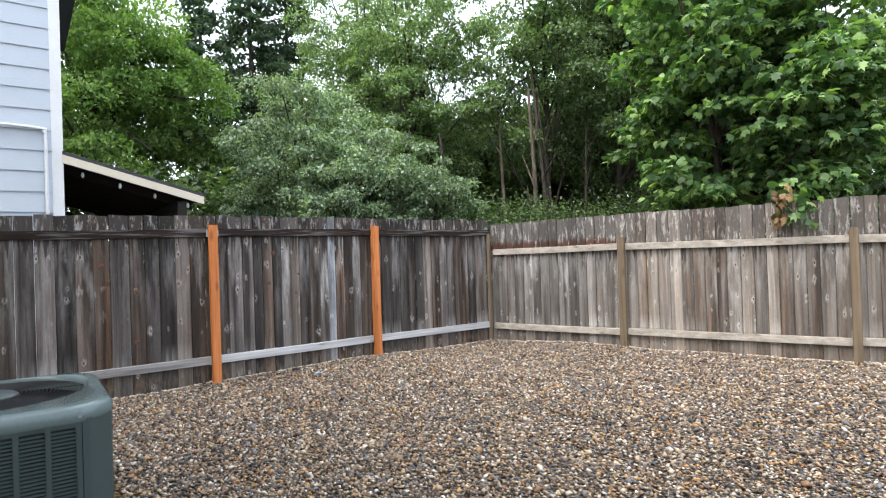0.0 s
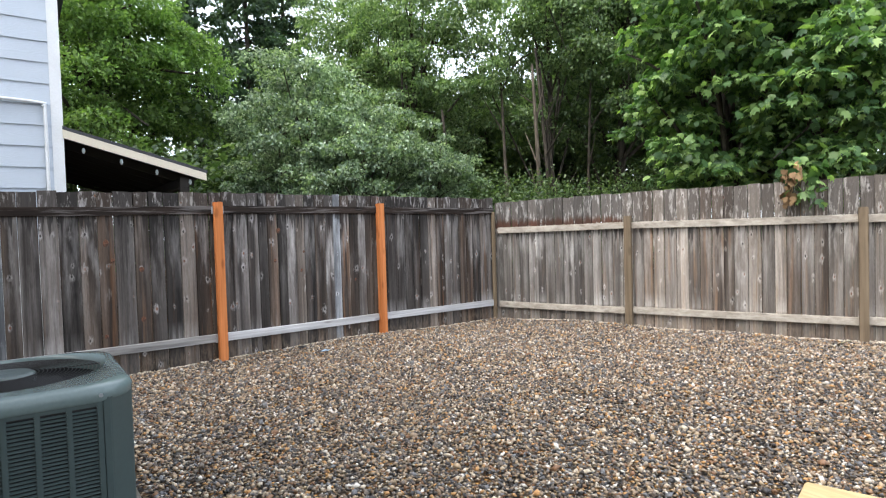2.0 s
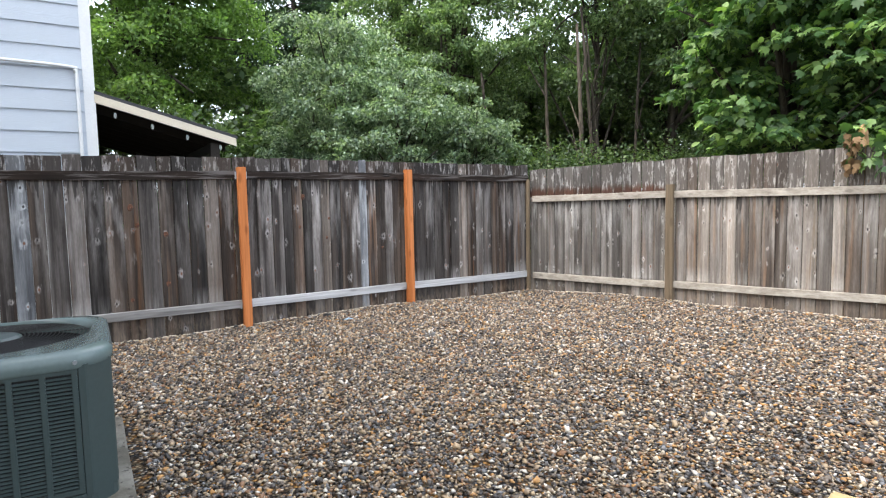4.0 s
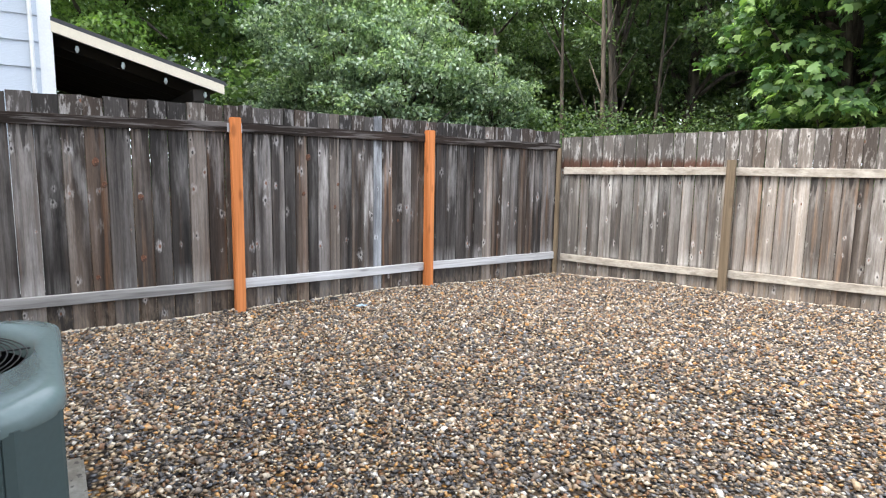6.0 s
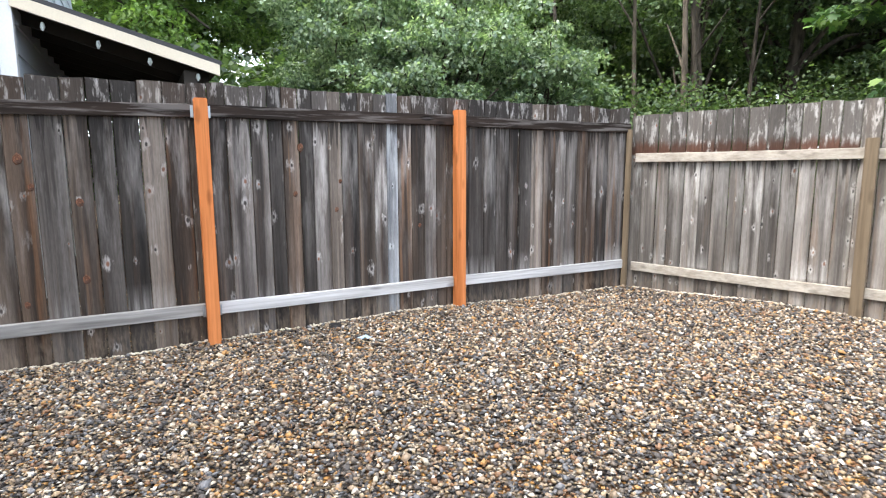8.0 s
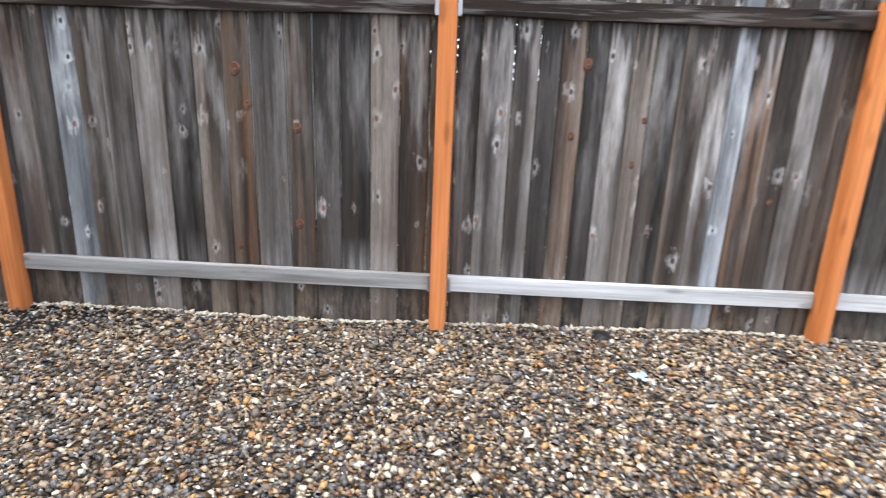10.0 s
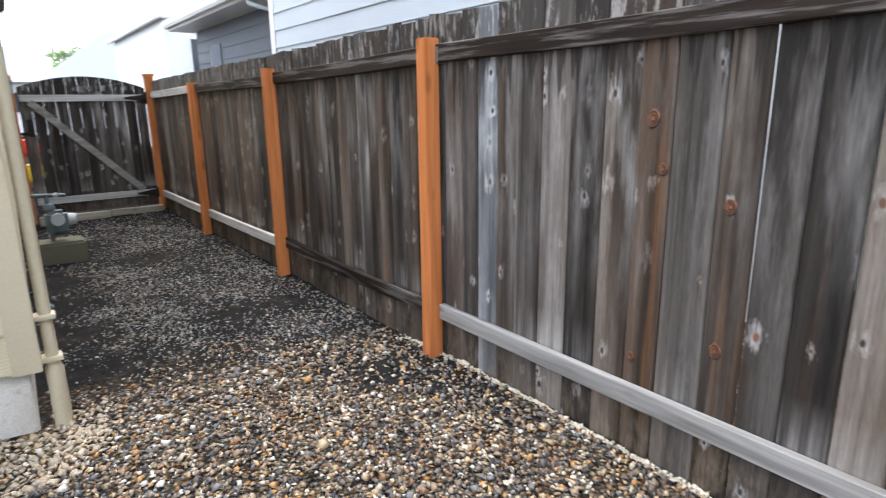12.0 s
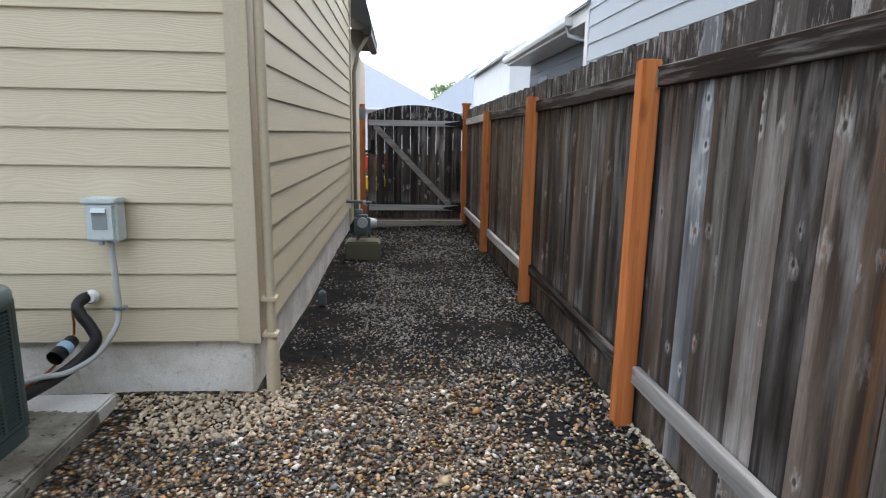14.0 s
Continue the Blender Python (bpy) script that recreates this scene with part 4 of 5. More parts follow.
part("motor_cap", bm, M_AC, ac, "round motor cover")
bm = bmesh.new()
for j in range(3):
    a = 2 * math.pi * j / 3
    m = pose(0, 0, H1 - 0.12, 0, 0, math.degrees(a)) @ pose(0.2, 0, 0, 24, 0, 0)
    add_box(bm, (-0.1, -0.11, -0.002), (0.12, 0.11, 0.002), 0, m)
part("fan_blade", bm, M_BLACK, ac)
for sx, sy in ((1, -0.55), (1, 0.72), (-1, 0.5), (-1, -0.5)):
    part("screw", tube([(sx * (hw + 0.009), sy * hd, H1 - 0.04), (sx * (hw + 0.016), sy * hd, H1 - 0.04)], 0.009, 8), M_ZINC, ac)


# ---- gas meter by the side wall ----
gx, gy, gz0 = -4.41, -2.95, -0.05
solo("planter_block", box((-0.2, -0.16, -0.08), (0.2, 0.16, 0.22), 0.02), painted("mossy_concrete", (0.13, 0.125, 0.09), 0.9, 3.0, 0.5), "mossy concrete block by the house wall", "concrete block", at=pose(gx, gy, gz0))
gm = thing("gas_meter", (gx, gy, gz0 + 0.22), "grey-green gas meter with a shut-off valve and pipe", "gas meter")
part("body", box((-0.09, -0.08, 0.06), (0.10, 0.08, 0.30), 0.035), M_METER, gm)
part("index_cover", tube([(0.0, 0.07, 0.22), (0.0, 0.115, 0.22)], 0.06, 16), M_METER_PALE, gm, "pale round index cover")
part("side_cap", tube([(-0.09, 0, 0.2), (-0.16, 0.0, 0.2)], [0.065, 0.05], 14), M_METER_PALE, gm)
part("inlet_pipe", tube(curve_points([(0.06, 0, -0.02), (0.06, 0, 0.1), (0.06, -0.02, 0.40), (0.06, -0.02, 0.45)]), 0.02, 10), M_METER, gm)
part("outlet_pipe", tube([(0.19, -0.03, 0.45), (0.06, -0.02, 0.45), (-0.10, 0.0, 0.44)], 0.018, 10), M_METER, gm)
part("regulator", tube([(0.05, 0.0, 0.31), (0.05, 0.0, 0.36), (0.05, 0.0, 0.37)], [0.05, 0.05, 0.03], 14), M_METER, gm)
part("valve", box((-0.04, -0.03, 0.42), (0.0, 0.03, 0.47), 0.01), M_METER_PALE, gm)
solo("vent_stub", box((-0.03, -0.04, 0), (0.03, 0.04, 0.12), 0.01), M_METER, "small dark drain stub at the foundation", "pipe", at=pose(-4.16, -0.95, -0.03))


# ---- the tan box ----
card = thing("wooden_bench", (-0.09, 4.11, 0.0), "low bench of pale tan boards on the gravel", "bench", rz=14)
part("seat", box((0.0, -0.38, 0.412), (1.1, 0.0, 0.45), 0.006), M_CARD, card)
for x in (0.08, 1.02):
    for y in (-0.33, -0.05):
        part("leg", box((x - 0.03, y - 0.03, -0.03), (x + 0.03, y + 0.03, 0.412), 0.004), M_CARD, card)


# ---- neighbour house beyond the side fence ----
NX, NY = -7.8, 2.38
nb = thing("neighbour_house", (NX, NY, 0), "pale grey lap-sided neighbour house with white trim", "house")
part("wall", box((-7.0, -7.95, 0.0), (-0.02, -0.02, 6.4)), M_TRIM_W, nb)


def lap2(length, pitch, paint=None):
    me = bpy.data.meshes.new("siding_board")
    b = prism(bmesh.new(), [(0.0, -0.01), (0.028, -0.01), (0.028, -0.004), (0.012, pitch + 0.01), (0.0, pitch + 0.01)], 0, 0.0, length)
    b.to_mesh(me)
    b.free()
    me.materials.append(paint or M_SIDING_W)
    return me


nside, nend = lap2(7.7, 0.255), lap2(6.8, 0.255)
for i in range(18):
    z = 1.30 + i * 0.255
    part("siding_board", nside, M_SIDING_W, nb, at=pose(-0.02, -0.1, z, 0, 0, -90))
    part("siding_board", nend, M_SIDING_W, nb, at=pose(-6.9, -0.02, z, 0, 0, 0))
part("corner_board", box((-0.11, -0.11, 0.0), (0.012, 0.012, 6.4), 0.004), M_TRIM_W, nb, "white corner trim")
part("corner_board", box((-0.11, -7.97, 0.0), (0.012, -7.8, 6.4), 0.004), M_TRIM_W, nb, "white corner trim")
part("soffit", box((-0.0, -8.3, 6.35), (0.5, 0.4, 6.42)), M_TRIM_W, nb)
part("roof", prism(bmesh.new(), [(0.5, 6.42), (0.5, 6.55), (-3.5, 8.4), (-7.5, 6.55), (-7.5, 6.42)], 1, -8.4, 0.5), M_ROOF, nb)
part("cable_conduit", tube(curve_points([(0.05, -0.17, 1.2), (0.05, -0.17, 2.9), (0.05, -0.19, 3.03), (0.05, -0.27, 3.09), (0.05, -1.4, 3.12)], 8), 0.02, 8), M_TRIM_W, nb, "painted conduit bent along the wall")
# porch with gutter, and the recess beside it
porch = thing("neighbour_house", (NX, -5.4, 0), "white-guttered lower wing of the neighbour house", "house")
part("wall", box((-6.5, -6.5, 0.0), (-0.6, 0.0, 3.1)), M_SIDING_SHADED, porch, "recessed wall painted slate blue for its shade")
for i in range(8):
    part("siding_board", lap2(6.4, 0.25, M_SIDING_SHADED), M_SIDING_SHADED, porch, at=pose(-0.6, 0.0, 1.2 + i * 0.25, 0, 0, -90))
part("gutter", prism(bmesh.new(), [(0.0, 3.25), (0.11, 3.25), (0.14, 3.31), (0.14, 3.40), (0.12, 3.40), (0.0, 3.36)], 1, -6.6, -0.9), M_TRIM_W, porch, "white gutter")
part("fascia", box((-0.03, -6.6, 3.2), (0.0, -0.02, 3.42)), M_TRIM_W, porch, "white fascia")
part("soffit", box((-0.6, -6.6, 3.2), (-0.03, -0.02, 3.22)), M_TRIM_W, porch)
part("roof", prism(bmesh.new(), [(0.06, 3.41), (0.06, 3.46), (-3.0, 4.9), (-3.0, 4.6)], 1, -6.8, -0.02), M_ROOF_PALE, porch)
part("downspout", tube([(0.07, -1.05, 3.27), (0.03, -1.0, 3.1), (-0.5, -0.6, 2.9), (-0.53, -0.55, 2.7), (-0.53, -0.55, 0.1)], 0.035, 8), M_SIDING_W, porch)
part("window", box((-0.61, -5.4, 1.5), (-0.56, -4.6, 2.8)), M_GLASS, porch)
# roof over the neighbour's patio
pat = thing("patio_cover", (NX, NY, 0), "open patio roof with a cream edge and dark underside", "roof")
bm = bmesh.new()
sl = -0.287
part("roof_deck", prism(bm, [(0.0, 2.79), (1.70, 2.79 + sl * 1.70), (1.70, 2.83 + sl * 1.70), (0.0, 2.83)], 0, -5.2, 0.02), M_ROOF, pat)
bm = bmesh.new()
part("rake_board", prism(bm, [(0.0, 2.68), (1.68, 2.68 + sl * 1.68), (1.68, 2.785 + sl * 1.68), (0.0, 2.785)], 0, -0.01, 0.03), M_CREAM, pat, "cream painted edge board")
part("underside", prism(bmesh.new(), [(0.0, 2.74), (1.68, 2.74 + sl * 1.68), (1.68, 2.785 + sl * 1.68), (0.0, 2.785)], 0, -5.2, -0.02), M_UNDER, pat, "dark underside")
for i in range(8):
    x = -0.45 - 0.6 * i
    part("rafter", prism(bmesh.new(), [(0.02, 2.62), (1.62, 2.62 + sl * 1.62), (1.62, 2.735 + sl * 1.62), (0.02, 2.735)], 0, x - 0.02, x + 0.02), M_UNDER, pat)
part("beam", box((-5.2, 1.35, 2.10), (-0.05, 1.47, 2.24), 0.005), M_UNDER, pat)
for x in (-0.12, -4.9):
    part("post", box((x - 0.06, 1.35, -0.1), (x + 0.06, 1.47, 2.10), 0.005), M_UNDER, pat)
for k in range(4):
    part("light_bulb", tube([(-0.05, 0.22 + 0.42 * k, 2.64 + sl * (0.22 + 0.42 * k)), (-0.05, 0.22 + 0.42 * k, 2.60 + sl * (0.22 + 0.42 * k)), (-0.05, 0.22 + 0.42 * k, 2.57 + sl * (0.22 + 0.42 * k))], [0.012, 0.022, 0.008], 8), M_GREY_BOX, pat, "small hanging bulb")


# ---- houses beyond the gate ----
def far_house(x, y, w, d, h, ridge, siding, roof, label, eaves=0.5):
    t = thing("house", (x, y, 0), label, "house")
    part("wall", box((-w / 2, -d / 2, 0), (w / 2, d / 2, h)), siding, t)
    bm = bmesh.new()
    a = [bm.verts.new(p) for p in ((-w / 2 - eaves, -d / 2 - eaves, h), (w / 2 + eaves, -d / 2 - eaves, h), (w / 2 + eaves, d / 2 + eaves, h), (-w / 2 - eaves, d / 2 + eaves, h))]
    r = max(w - d, 0.6) / 2
    b = [bm.verts.new((-r, 0, ridge)), bm.verts.new((r, 0, ridge))]
    bm.faces.new(a[::-1])
    bm.faces.new((a[0], a[1], b[1], b[0]))
    bm.faces.new((a[1], a[2], b[1]))
    bm.faces.new((a[2], a[3], b[0], b[1]))
    bm.faces.new((a[3], a[0], b[0]))
    part("roof", bm, roof, t)
    part("gutter", box((-w / 2 - eaves, d / 2 + eaves - 0.02, h - 0.14), (w / 2 + eaves, d / 2 + eaves + 0.1, h), 0.02), M_TRIM_W, t)
    part("gutter", box((w / 2 + eaves - 0.02, -d / 2 - eaves, h - 0.14), (w / 2 + eaves + 0.1, d / 2 + eaves, h), 0.02), M_TRIM_W, t)
    for i in range(3):
        wx = -w / 2 + w * (i + 0.5) / 3
        win = part("window", box((wx - 0.6, d / 2, h - 1.8), (wx + 0.6, d / 2 + 0.04, h - 0.6), 0.01), M_TRIM_W, t)
        part("pane", box((wx - 0.52, d / 2 + 0.041, h - 1.72), (wx + 0.52, d / 2 + 0.05, h - 0.68)), M_GLASS, win)
    for i in range(2):
        part("roof_vent", box((-1.5 + 3 * i - 0.2, d / 4, (h + ridge) / 2 + 0.1), (-1.5 + 3 * i + 0.2, d / 4 + 0.35, (h + ridge) / 2 + 0.35), 0.02), M_ROOF, t)
    return t


far_house(-0.5, -42, 15, 11, 3.0, 6.6, M_TRIM_W, M_ROOF_PALE, "far white house with a pale blue hip roof")
far_house(-14.5, -52, 14, 10, 3.2, 7.4, M_TRIM_W, M_ROOF_PALE, "far pale house with a blue-grey hip roof")
far_house(-12.5, -21, 7.5, 9, 4.2, 6.2, M_TRIM_W, M_ROOF_PALE, "white house with grey roof down the street", 0.15)


# ---- trees ----
def leaf_cards(rng, centres, size, shape, droop=0.35, out=None, flat=0.45):
    """One leaf at each centre: a folded blade, or a lobed one."""
    n = len(centres)
    yaw = rng.uniform(0, 2 * np.pi, n) if out is None else np.arctan2(out[:, 1], out[:, 0]) - np.pi / 2 + rng.normal(0, 0.7, n)
    tilt = rng.normal(droop, flat, n)
    roll = rng.normal(0, 0.5, n)
    s = size * rng.uniform(0.65, 1.25, n)
    if shape == "blade":
        local = np.array([(0, 0, 0), (0.33, 0.45, 0.05), (0, 1.0, -0.12), (-0.33, 0.45, 0.05)])
        quads = np.array([(0, 1, 2, 3)])
    else:
        local = np.array([(0, 0, 0), (0.30, 0.02, 0.0), (0.52, 0.30, -0.06), (0.30, 0.42, 0.03), (0.36, 0.72, -0.05), (0.13, 0.66, 0.03), (0, 1.0, -0.12), (-0.13, 0.66, 0.03), (-0.36, 0.72, -0.05), (-0.30, 0.42, 0.03), (-0.52, 0.30, -0.06), (-0.30, 0.02, 0.0)])
        quads = np.array([(0, 1, 2, 3), (0, 3, 4, 5), (0, 5, 6, 7), (0, 7, 8, 9), (0, 9, 10, 11)])
    p = local[None] * s[:, None, None]
    cr, sr = np.cos(roll)[:, None], np.sin(roll)[:, None]
    x, y, z = p[..., 0] * cr + p[..., 2] * sr, p[..., 1], -p[..., 0] * sr + p[..., 2] * cr
    ct, st = np.cos(tilt)[:, None], np.sin(tilt)[:, None]
    y, z = y * ct + z * st, -y * st + z * ct
    cy, sy = np.cos(yaw)[:, None], np.sin(yaw)[:, None]
    x, y = x * cy - y * sy, x * sy + y * cy
    verts = np.stack([x, y, z], -1) + centres[:, None]
    k = len(local)
    faces = (quads[None] + (np.arange(n) * k)[:, None, None]).reshape(-1, 4)
    return verts.reshape(-1, 3), faces


def quad_mesh(name, verts, faces):
    me = bpy.data.meshes.new(name)
    me.vertices.add(len(verts))
    me.vertices.foreach_set("co", verts.astype(np.float32).ravel())
    me.loops.add(faces.size)
    me.loops.foreach_set("vertex_index", faces.astype(np.int32).ravel())
    me.polygons.add(len(faces))
    k = faces.shape[1]
    me.polygons.foreach_set("loop_start", np.arange(len(faces), dtype=np.int32) * k)
    me.polygons.foreach_set("loop_total", np.full(len(faces), k, dtype=np.int32))
    me.update(calc_edges=True)
    return me


def tree(name, at, height, crown, low, leaves, size, material, seed, label, bark_mat=None, trunk=0.14, shape="blade", clump=0.5, limbs=14, lean=(0, 0), group="", squash=1.0, droop=0.35, flat=0.8, deep=0.8):
    """A tapered trunk, limbs that end in the crown, and leaves in clumps round the limbs' ends and twigs."""
    rng = np.random.default_rng(seed)
    rnd = random.Random(seed)
    bark_mat = bark_mat or M_BARK
    t = thing(name, (at[0], at[1], -0.1), label, "tree", group)
    tip = Vector((lean[0], lean[1], height * 0.92))
    mid = Vector((lean[0] * 0.35 + rnd.uniform(-0.15, 0.15), lean[1] * 0.35 + rnd.uniform(-0.15, 0.15), height * 0.45))
    stem = curve_points([(0, 0, 0), mid, tip], 8)
    rad = [trunk * (1 - 0.85 * i / (len(stem) - 1)) + 0.012 for i in range(len(stem))]
    part("trunk", tube(stem, rad, 9), bark_mat, t)
    ends = []
    for i in range(limbs):
        f = rnd.uniform(max(low / height - 0.12, 0.08), 0.85)
        p0 = stem[int(f * (len(stem) - 1))]
        a = 2.399 * i + rnd.uniform(-0.5, 0.5)
        z1 = low + (height - low) * ((i + rnd.random()) / limbs)
        g = (z1 - low) / max(height - low, 0.1)
        reach = crown * (math.sin(math.pi * (0.18 + 0.80 * g)) ** 0.6) * rnd.uniform(0.6, 0.98)
        p2 = Vector((p0.x + math.cos(a) * reach, p0.y + math.sin(a) * reach * squash, max(z1, p0.z * 0.75)))
        p1 = (p0 + p2) / 2 + Vector((rnd.uniform(-0.2, 0.2), rnd.uniform(-0.2, 0.2), 0.12 * reach))
        line = curve_points([p0, p1, p2], 5)
        r0 = trunk * 0.38 * (1 - 0.5 * f)
        part("limb", tube(line, [r0 * (1 - 0.85 * k / (len(line) - 1)) + 0.006 for k in range(len(line))], 6), bark_mat, t)
        ends.append((np.array(line), r0))
    clumps = []
    for line, _ in ends:
        for k in range(4):
            q = line[rnd.randrange(len(line) // 3, len(line))]
            clumps.append(q + rng.normal(0, clump * 0.8, 3) * np.array((1, 1, 0.7)))
    extra = int(1.2 * len(clumps))
    u = rng.normal(0, 1, (extra, 3))
    u /= np.linalg.norm(u, axis=1)[:, None]
    shell = rng.uniform(0.6, 1.0, extra)
    c0 = np.array((lean[0] * 0.6, lean[1] * 0.6, (low + height) / 2))
    wob = 1 + 0.18 * np.sin(3 * np.arctan2(u[:, 1], u[:, 0]) + seed) + 0.12 * np.sin(5 * u[:, 2] + seed)
    clumps = np.concatenate([np.array(clumps), c0 + u * (shell * wob)[:, None] * np.array((crown, crown * squash, (height - low) / 2))])
    size_of = clump * rng.uniform(0.55, 1.25, len(clumps))
    per = rng.integers(0, len(clumps), leaves)
    d = rng.normal(0, 1, (leaves, 3))
    d /= np.linalg.norm(d, axis=1)[:, None]
    d[:, 2] = np.where(d[:, 2] < -0.25, -d[:, 2], d[:, 2])
    pts = clumps[per] + d * (size_of[per] * rng.uniform(0.45, 1.08, leaves) ** 0.6)[:, None] * np.array((1.1, 1.1, deep))
    ok = pts[:, 2] > 0.35
    pts, d = pts[ok], d[ok]
    v, f = leaf_cards(rng, pts, size, shape, droop, d, flat)
    part("crown", quad_mesh("crown", v, f), material, t)
    return t


def conifer(at, height, base, seed, label):
    rng = np.random.default_rng(seed)
    t = thing("conifer", (at[0], at[1], -0.1), label, "tree", "dark conifers behind")
    part("trunk", tube([(0, 0, 0), (0, 0, height)], [0.28, 0.02], 8), M_BARK, t)
    bm, pts = bmesh.new(), []
    z = 1.5
    while z < height - 0.3:
        r = base * (1 - z / height) ** 0.8 * rng.uniform(0.7, 1.1)
        for k in range(6):
            a = rng.uniform(0, 2 * np.pi)
            e = (r * math.cos(a), r * math.sin(a), z - 0.22 * r)
            tube([(0, 0, z), e], [0.035, 0.006], 4, bm, False)
            m = int(48 * r)
            f = rng.uniform(0.12, 1.0, m) ** 0.8
            pts.append(np.stack([e[0] * f, e[1] * f, z + (e[2] - z) * f - 0.04], -1) + rng.normal(0, 1, (m, 3)) * np.array((0.16, 0.16, 0.09)))
        z += 0.5
    tagged(part("branchwork", bm, M_BARK, t), kind="stuff")
    v, f = leaf_cards(rng, np.concatenate(pts), 0.24, "blade", 0.6)
    part("crown", quad_mesh("crown", v, f), M_LEAF_FIR, t)
    return t


CX, CY, CAZ = 0.6, 1.9, 143.2


def out_at(px, dist):
    """A place as far off as dist along a bearing that is counted in the lens's own steps across."""
    a = math.radians(CAZ) - math.atan((px - 784) / 1037.0)
    return CX + dist * math.cos(a), CY + dist * math.sin(a)


tree("oak_tree", out_at(150, 21), 10.6, 3.7, 3.6, 76000, 0.135, M_LEAF_OAK, 3, "broad bright green deciduous tree behind the neighbour roof", trunk=0.42, clump=0.8, limbs=22, droop=0.1)
conifer(out_at(350, 31), 17, 4.6, 5, "dark tall conifer with thin drooping boughs")
conifer(out_at(440, 34), 21, 4.8, 6, "dark tall conifer with thin drooping boughs")
conifer(out_at(505, 36), 23, 5.0, 7, "dark tall conifer with thin drooping boughs")
SHRUB = "rounded grey-green shrubby tree behind the fence"
tree("shrub_tree", out_at(545, 11.8), 4.9, 1.7, 0.9, 46000, 0.070, M_LEAF_GREY, 11, SHRUB, trunk=0.08, clump=0.30, limbs=20)
tree("shrub_tree", out_at(640, 10.8), 3.9, 1.25, 0.9, 30000, 0.068, M_LEAF_GREY, 12, SHRUB, trunk=0.07, clump=0.26, limbs=18)
tree("shrub_tree", out_at(765, 11.0), 3.4, 1.0, 0.9, 18000, 0.072, M_LEAF_GREY, 13, "small grey-green shrub behind the fence", trunk=0.06, clump=0.23, limbs=14)
tree("shrub_tree", out_at(455, 12.2), 2.9, 0.75, 0.7, 14000, 0.075, M_LEAF_GREY, 14, "small grey-green shrub behind the fence", trunk=0.06, clump=0.23, limbs=12)
WOOD = "wood behind the fence"
tree("woodland_tree", out_at(640, 16.5), 9.6, 2.3, 2.0, 46000, 0.09, M_LEAF_MID, 21, "tall dense green tree in the wood", trunk=0.16, clump=0.46, limbs=22, group=WOOD)
tree("woodland_tree", out_at(735, 15.0), 9.0, 2.0, 2.2, 42000, 0.088, M_LEAF_MID, 22, "tall dense green tree in the wood", trunk=0.14, clump=0.42, limbs=20, group=WOOD)
tree("woodland_tree", out_at(965, 14.5), 10.5, 2.2, 3.3, 42000, 0.09, M_LEAF_MID, 23, "tall tree with slim bare stems", trunk=0.085, clump=0.44, limbs=18, group=WOOD)
tree("woodland_tree", out_at(1085, 15.5), 11.0, 2.5, 2.6, 42000, 0.10, M_LEAF_DARK, 24, "tall dark tree in the wood", trunk=0.16, clump=0.48, limbs=20, lean=(0.6, 0.3), group=WOOD)
tree("woodland_tree", out_at(860, 19), 6.0, 2.6, 1.2, 20000, 0.16, M_LEAF_DARK, 25, "dark understorey tree in the wood", trunk=0.12, clump=0.5, limbs=16, group=WOOD)
tree("woodland_tree", out_at(660, 22), 8.0, 3.6, 1.0, 20000, 0.22, M_LEAF_DARK, 26, "dark understorey tree in the wood", trunk=0.14, clump=0.65, limbs=16, group=WOOD)
tree("woodland_tree", out_at(1010, 22), 9.0, 4.0, 1.0, 22000, 0.22, M_LEAF_DARK, 27, "dark understorey tree in the wood", trunk=0.14, clump=0.65, limbs=16, group=WOOD)
tree("woodland_tree", out_at(1230, 18), 12.0, 4.0, 1.4, 30000, 0.20, M_LEAF_DARK, 28, "tall dark tree in the wood", trunk=0.2, clump=0.65, limbs=20, group=WOOD)
tree("woodland_tree", out_at(1480, 17), 6.2, 3.0, 1.2, 22000, 0.19, M_LEAF_DARK, 29, "dark leafy tree in the wood", trunk=0.16, clump=0.6, limbs=16, group=WOOD)
tree("maple_tree", out_at(1325, 10.5), 7.2, 1.85, 2.0, 19000, 0.135, M_LEAF_MAPLE, 31, "big-leaved bright green maple overhanging the fence", trunk=0.15, shape="maple", clump=0.42, limbs=24, droop=0.6, flat=0.4, deep=0.5)
tree("maple_tree", out_at(1490, 9.8), 5.0, 1.2, 1.7, 6500, 0.13, M_LEAF_MAPLE, 32, "young bright green maple beside the fence", trunk=0.08, shape="maple", clump=0.36, limbs=14, droop=0.6, flat=0.4, deep=0.5)


def stem(at, lean, height, r, seed, mat):
    t = thing("bare_stem", (at[0], at[1], -0.1), "slim leaning tree stem in the shade", "tree", "slim stems in the wood")
    rnd = random.Random(seed)
    line = curve_points([(0, 0, 0), (lean * 0.4 + rnd.uniform(-0.1, 0.1), rnd.uniform(-0.1, 0.1), height * 0.5), (lean, 0, height)], 8)
    part("trunk", tube(line, [r * (1 - 0.6 * i / (len(line) - 1)) for i in range(len(line))], 8), mat, t)
    for k in range(3):
        p = line[6 + 3 * k]
        part("limb", tube([p, p + Vector((rnd.uniform(-0.7, 0.7), rnd.uniform(-0.3, 0.3), rnd.uniform(0.5, 1.0)))], [r * 0.4, 0.008], 6), mat, t)


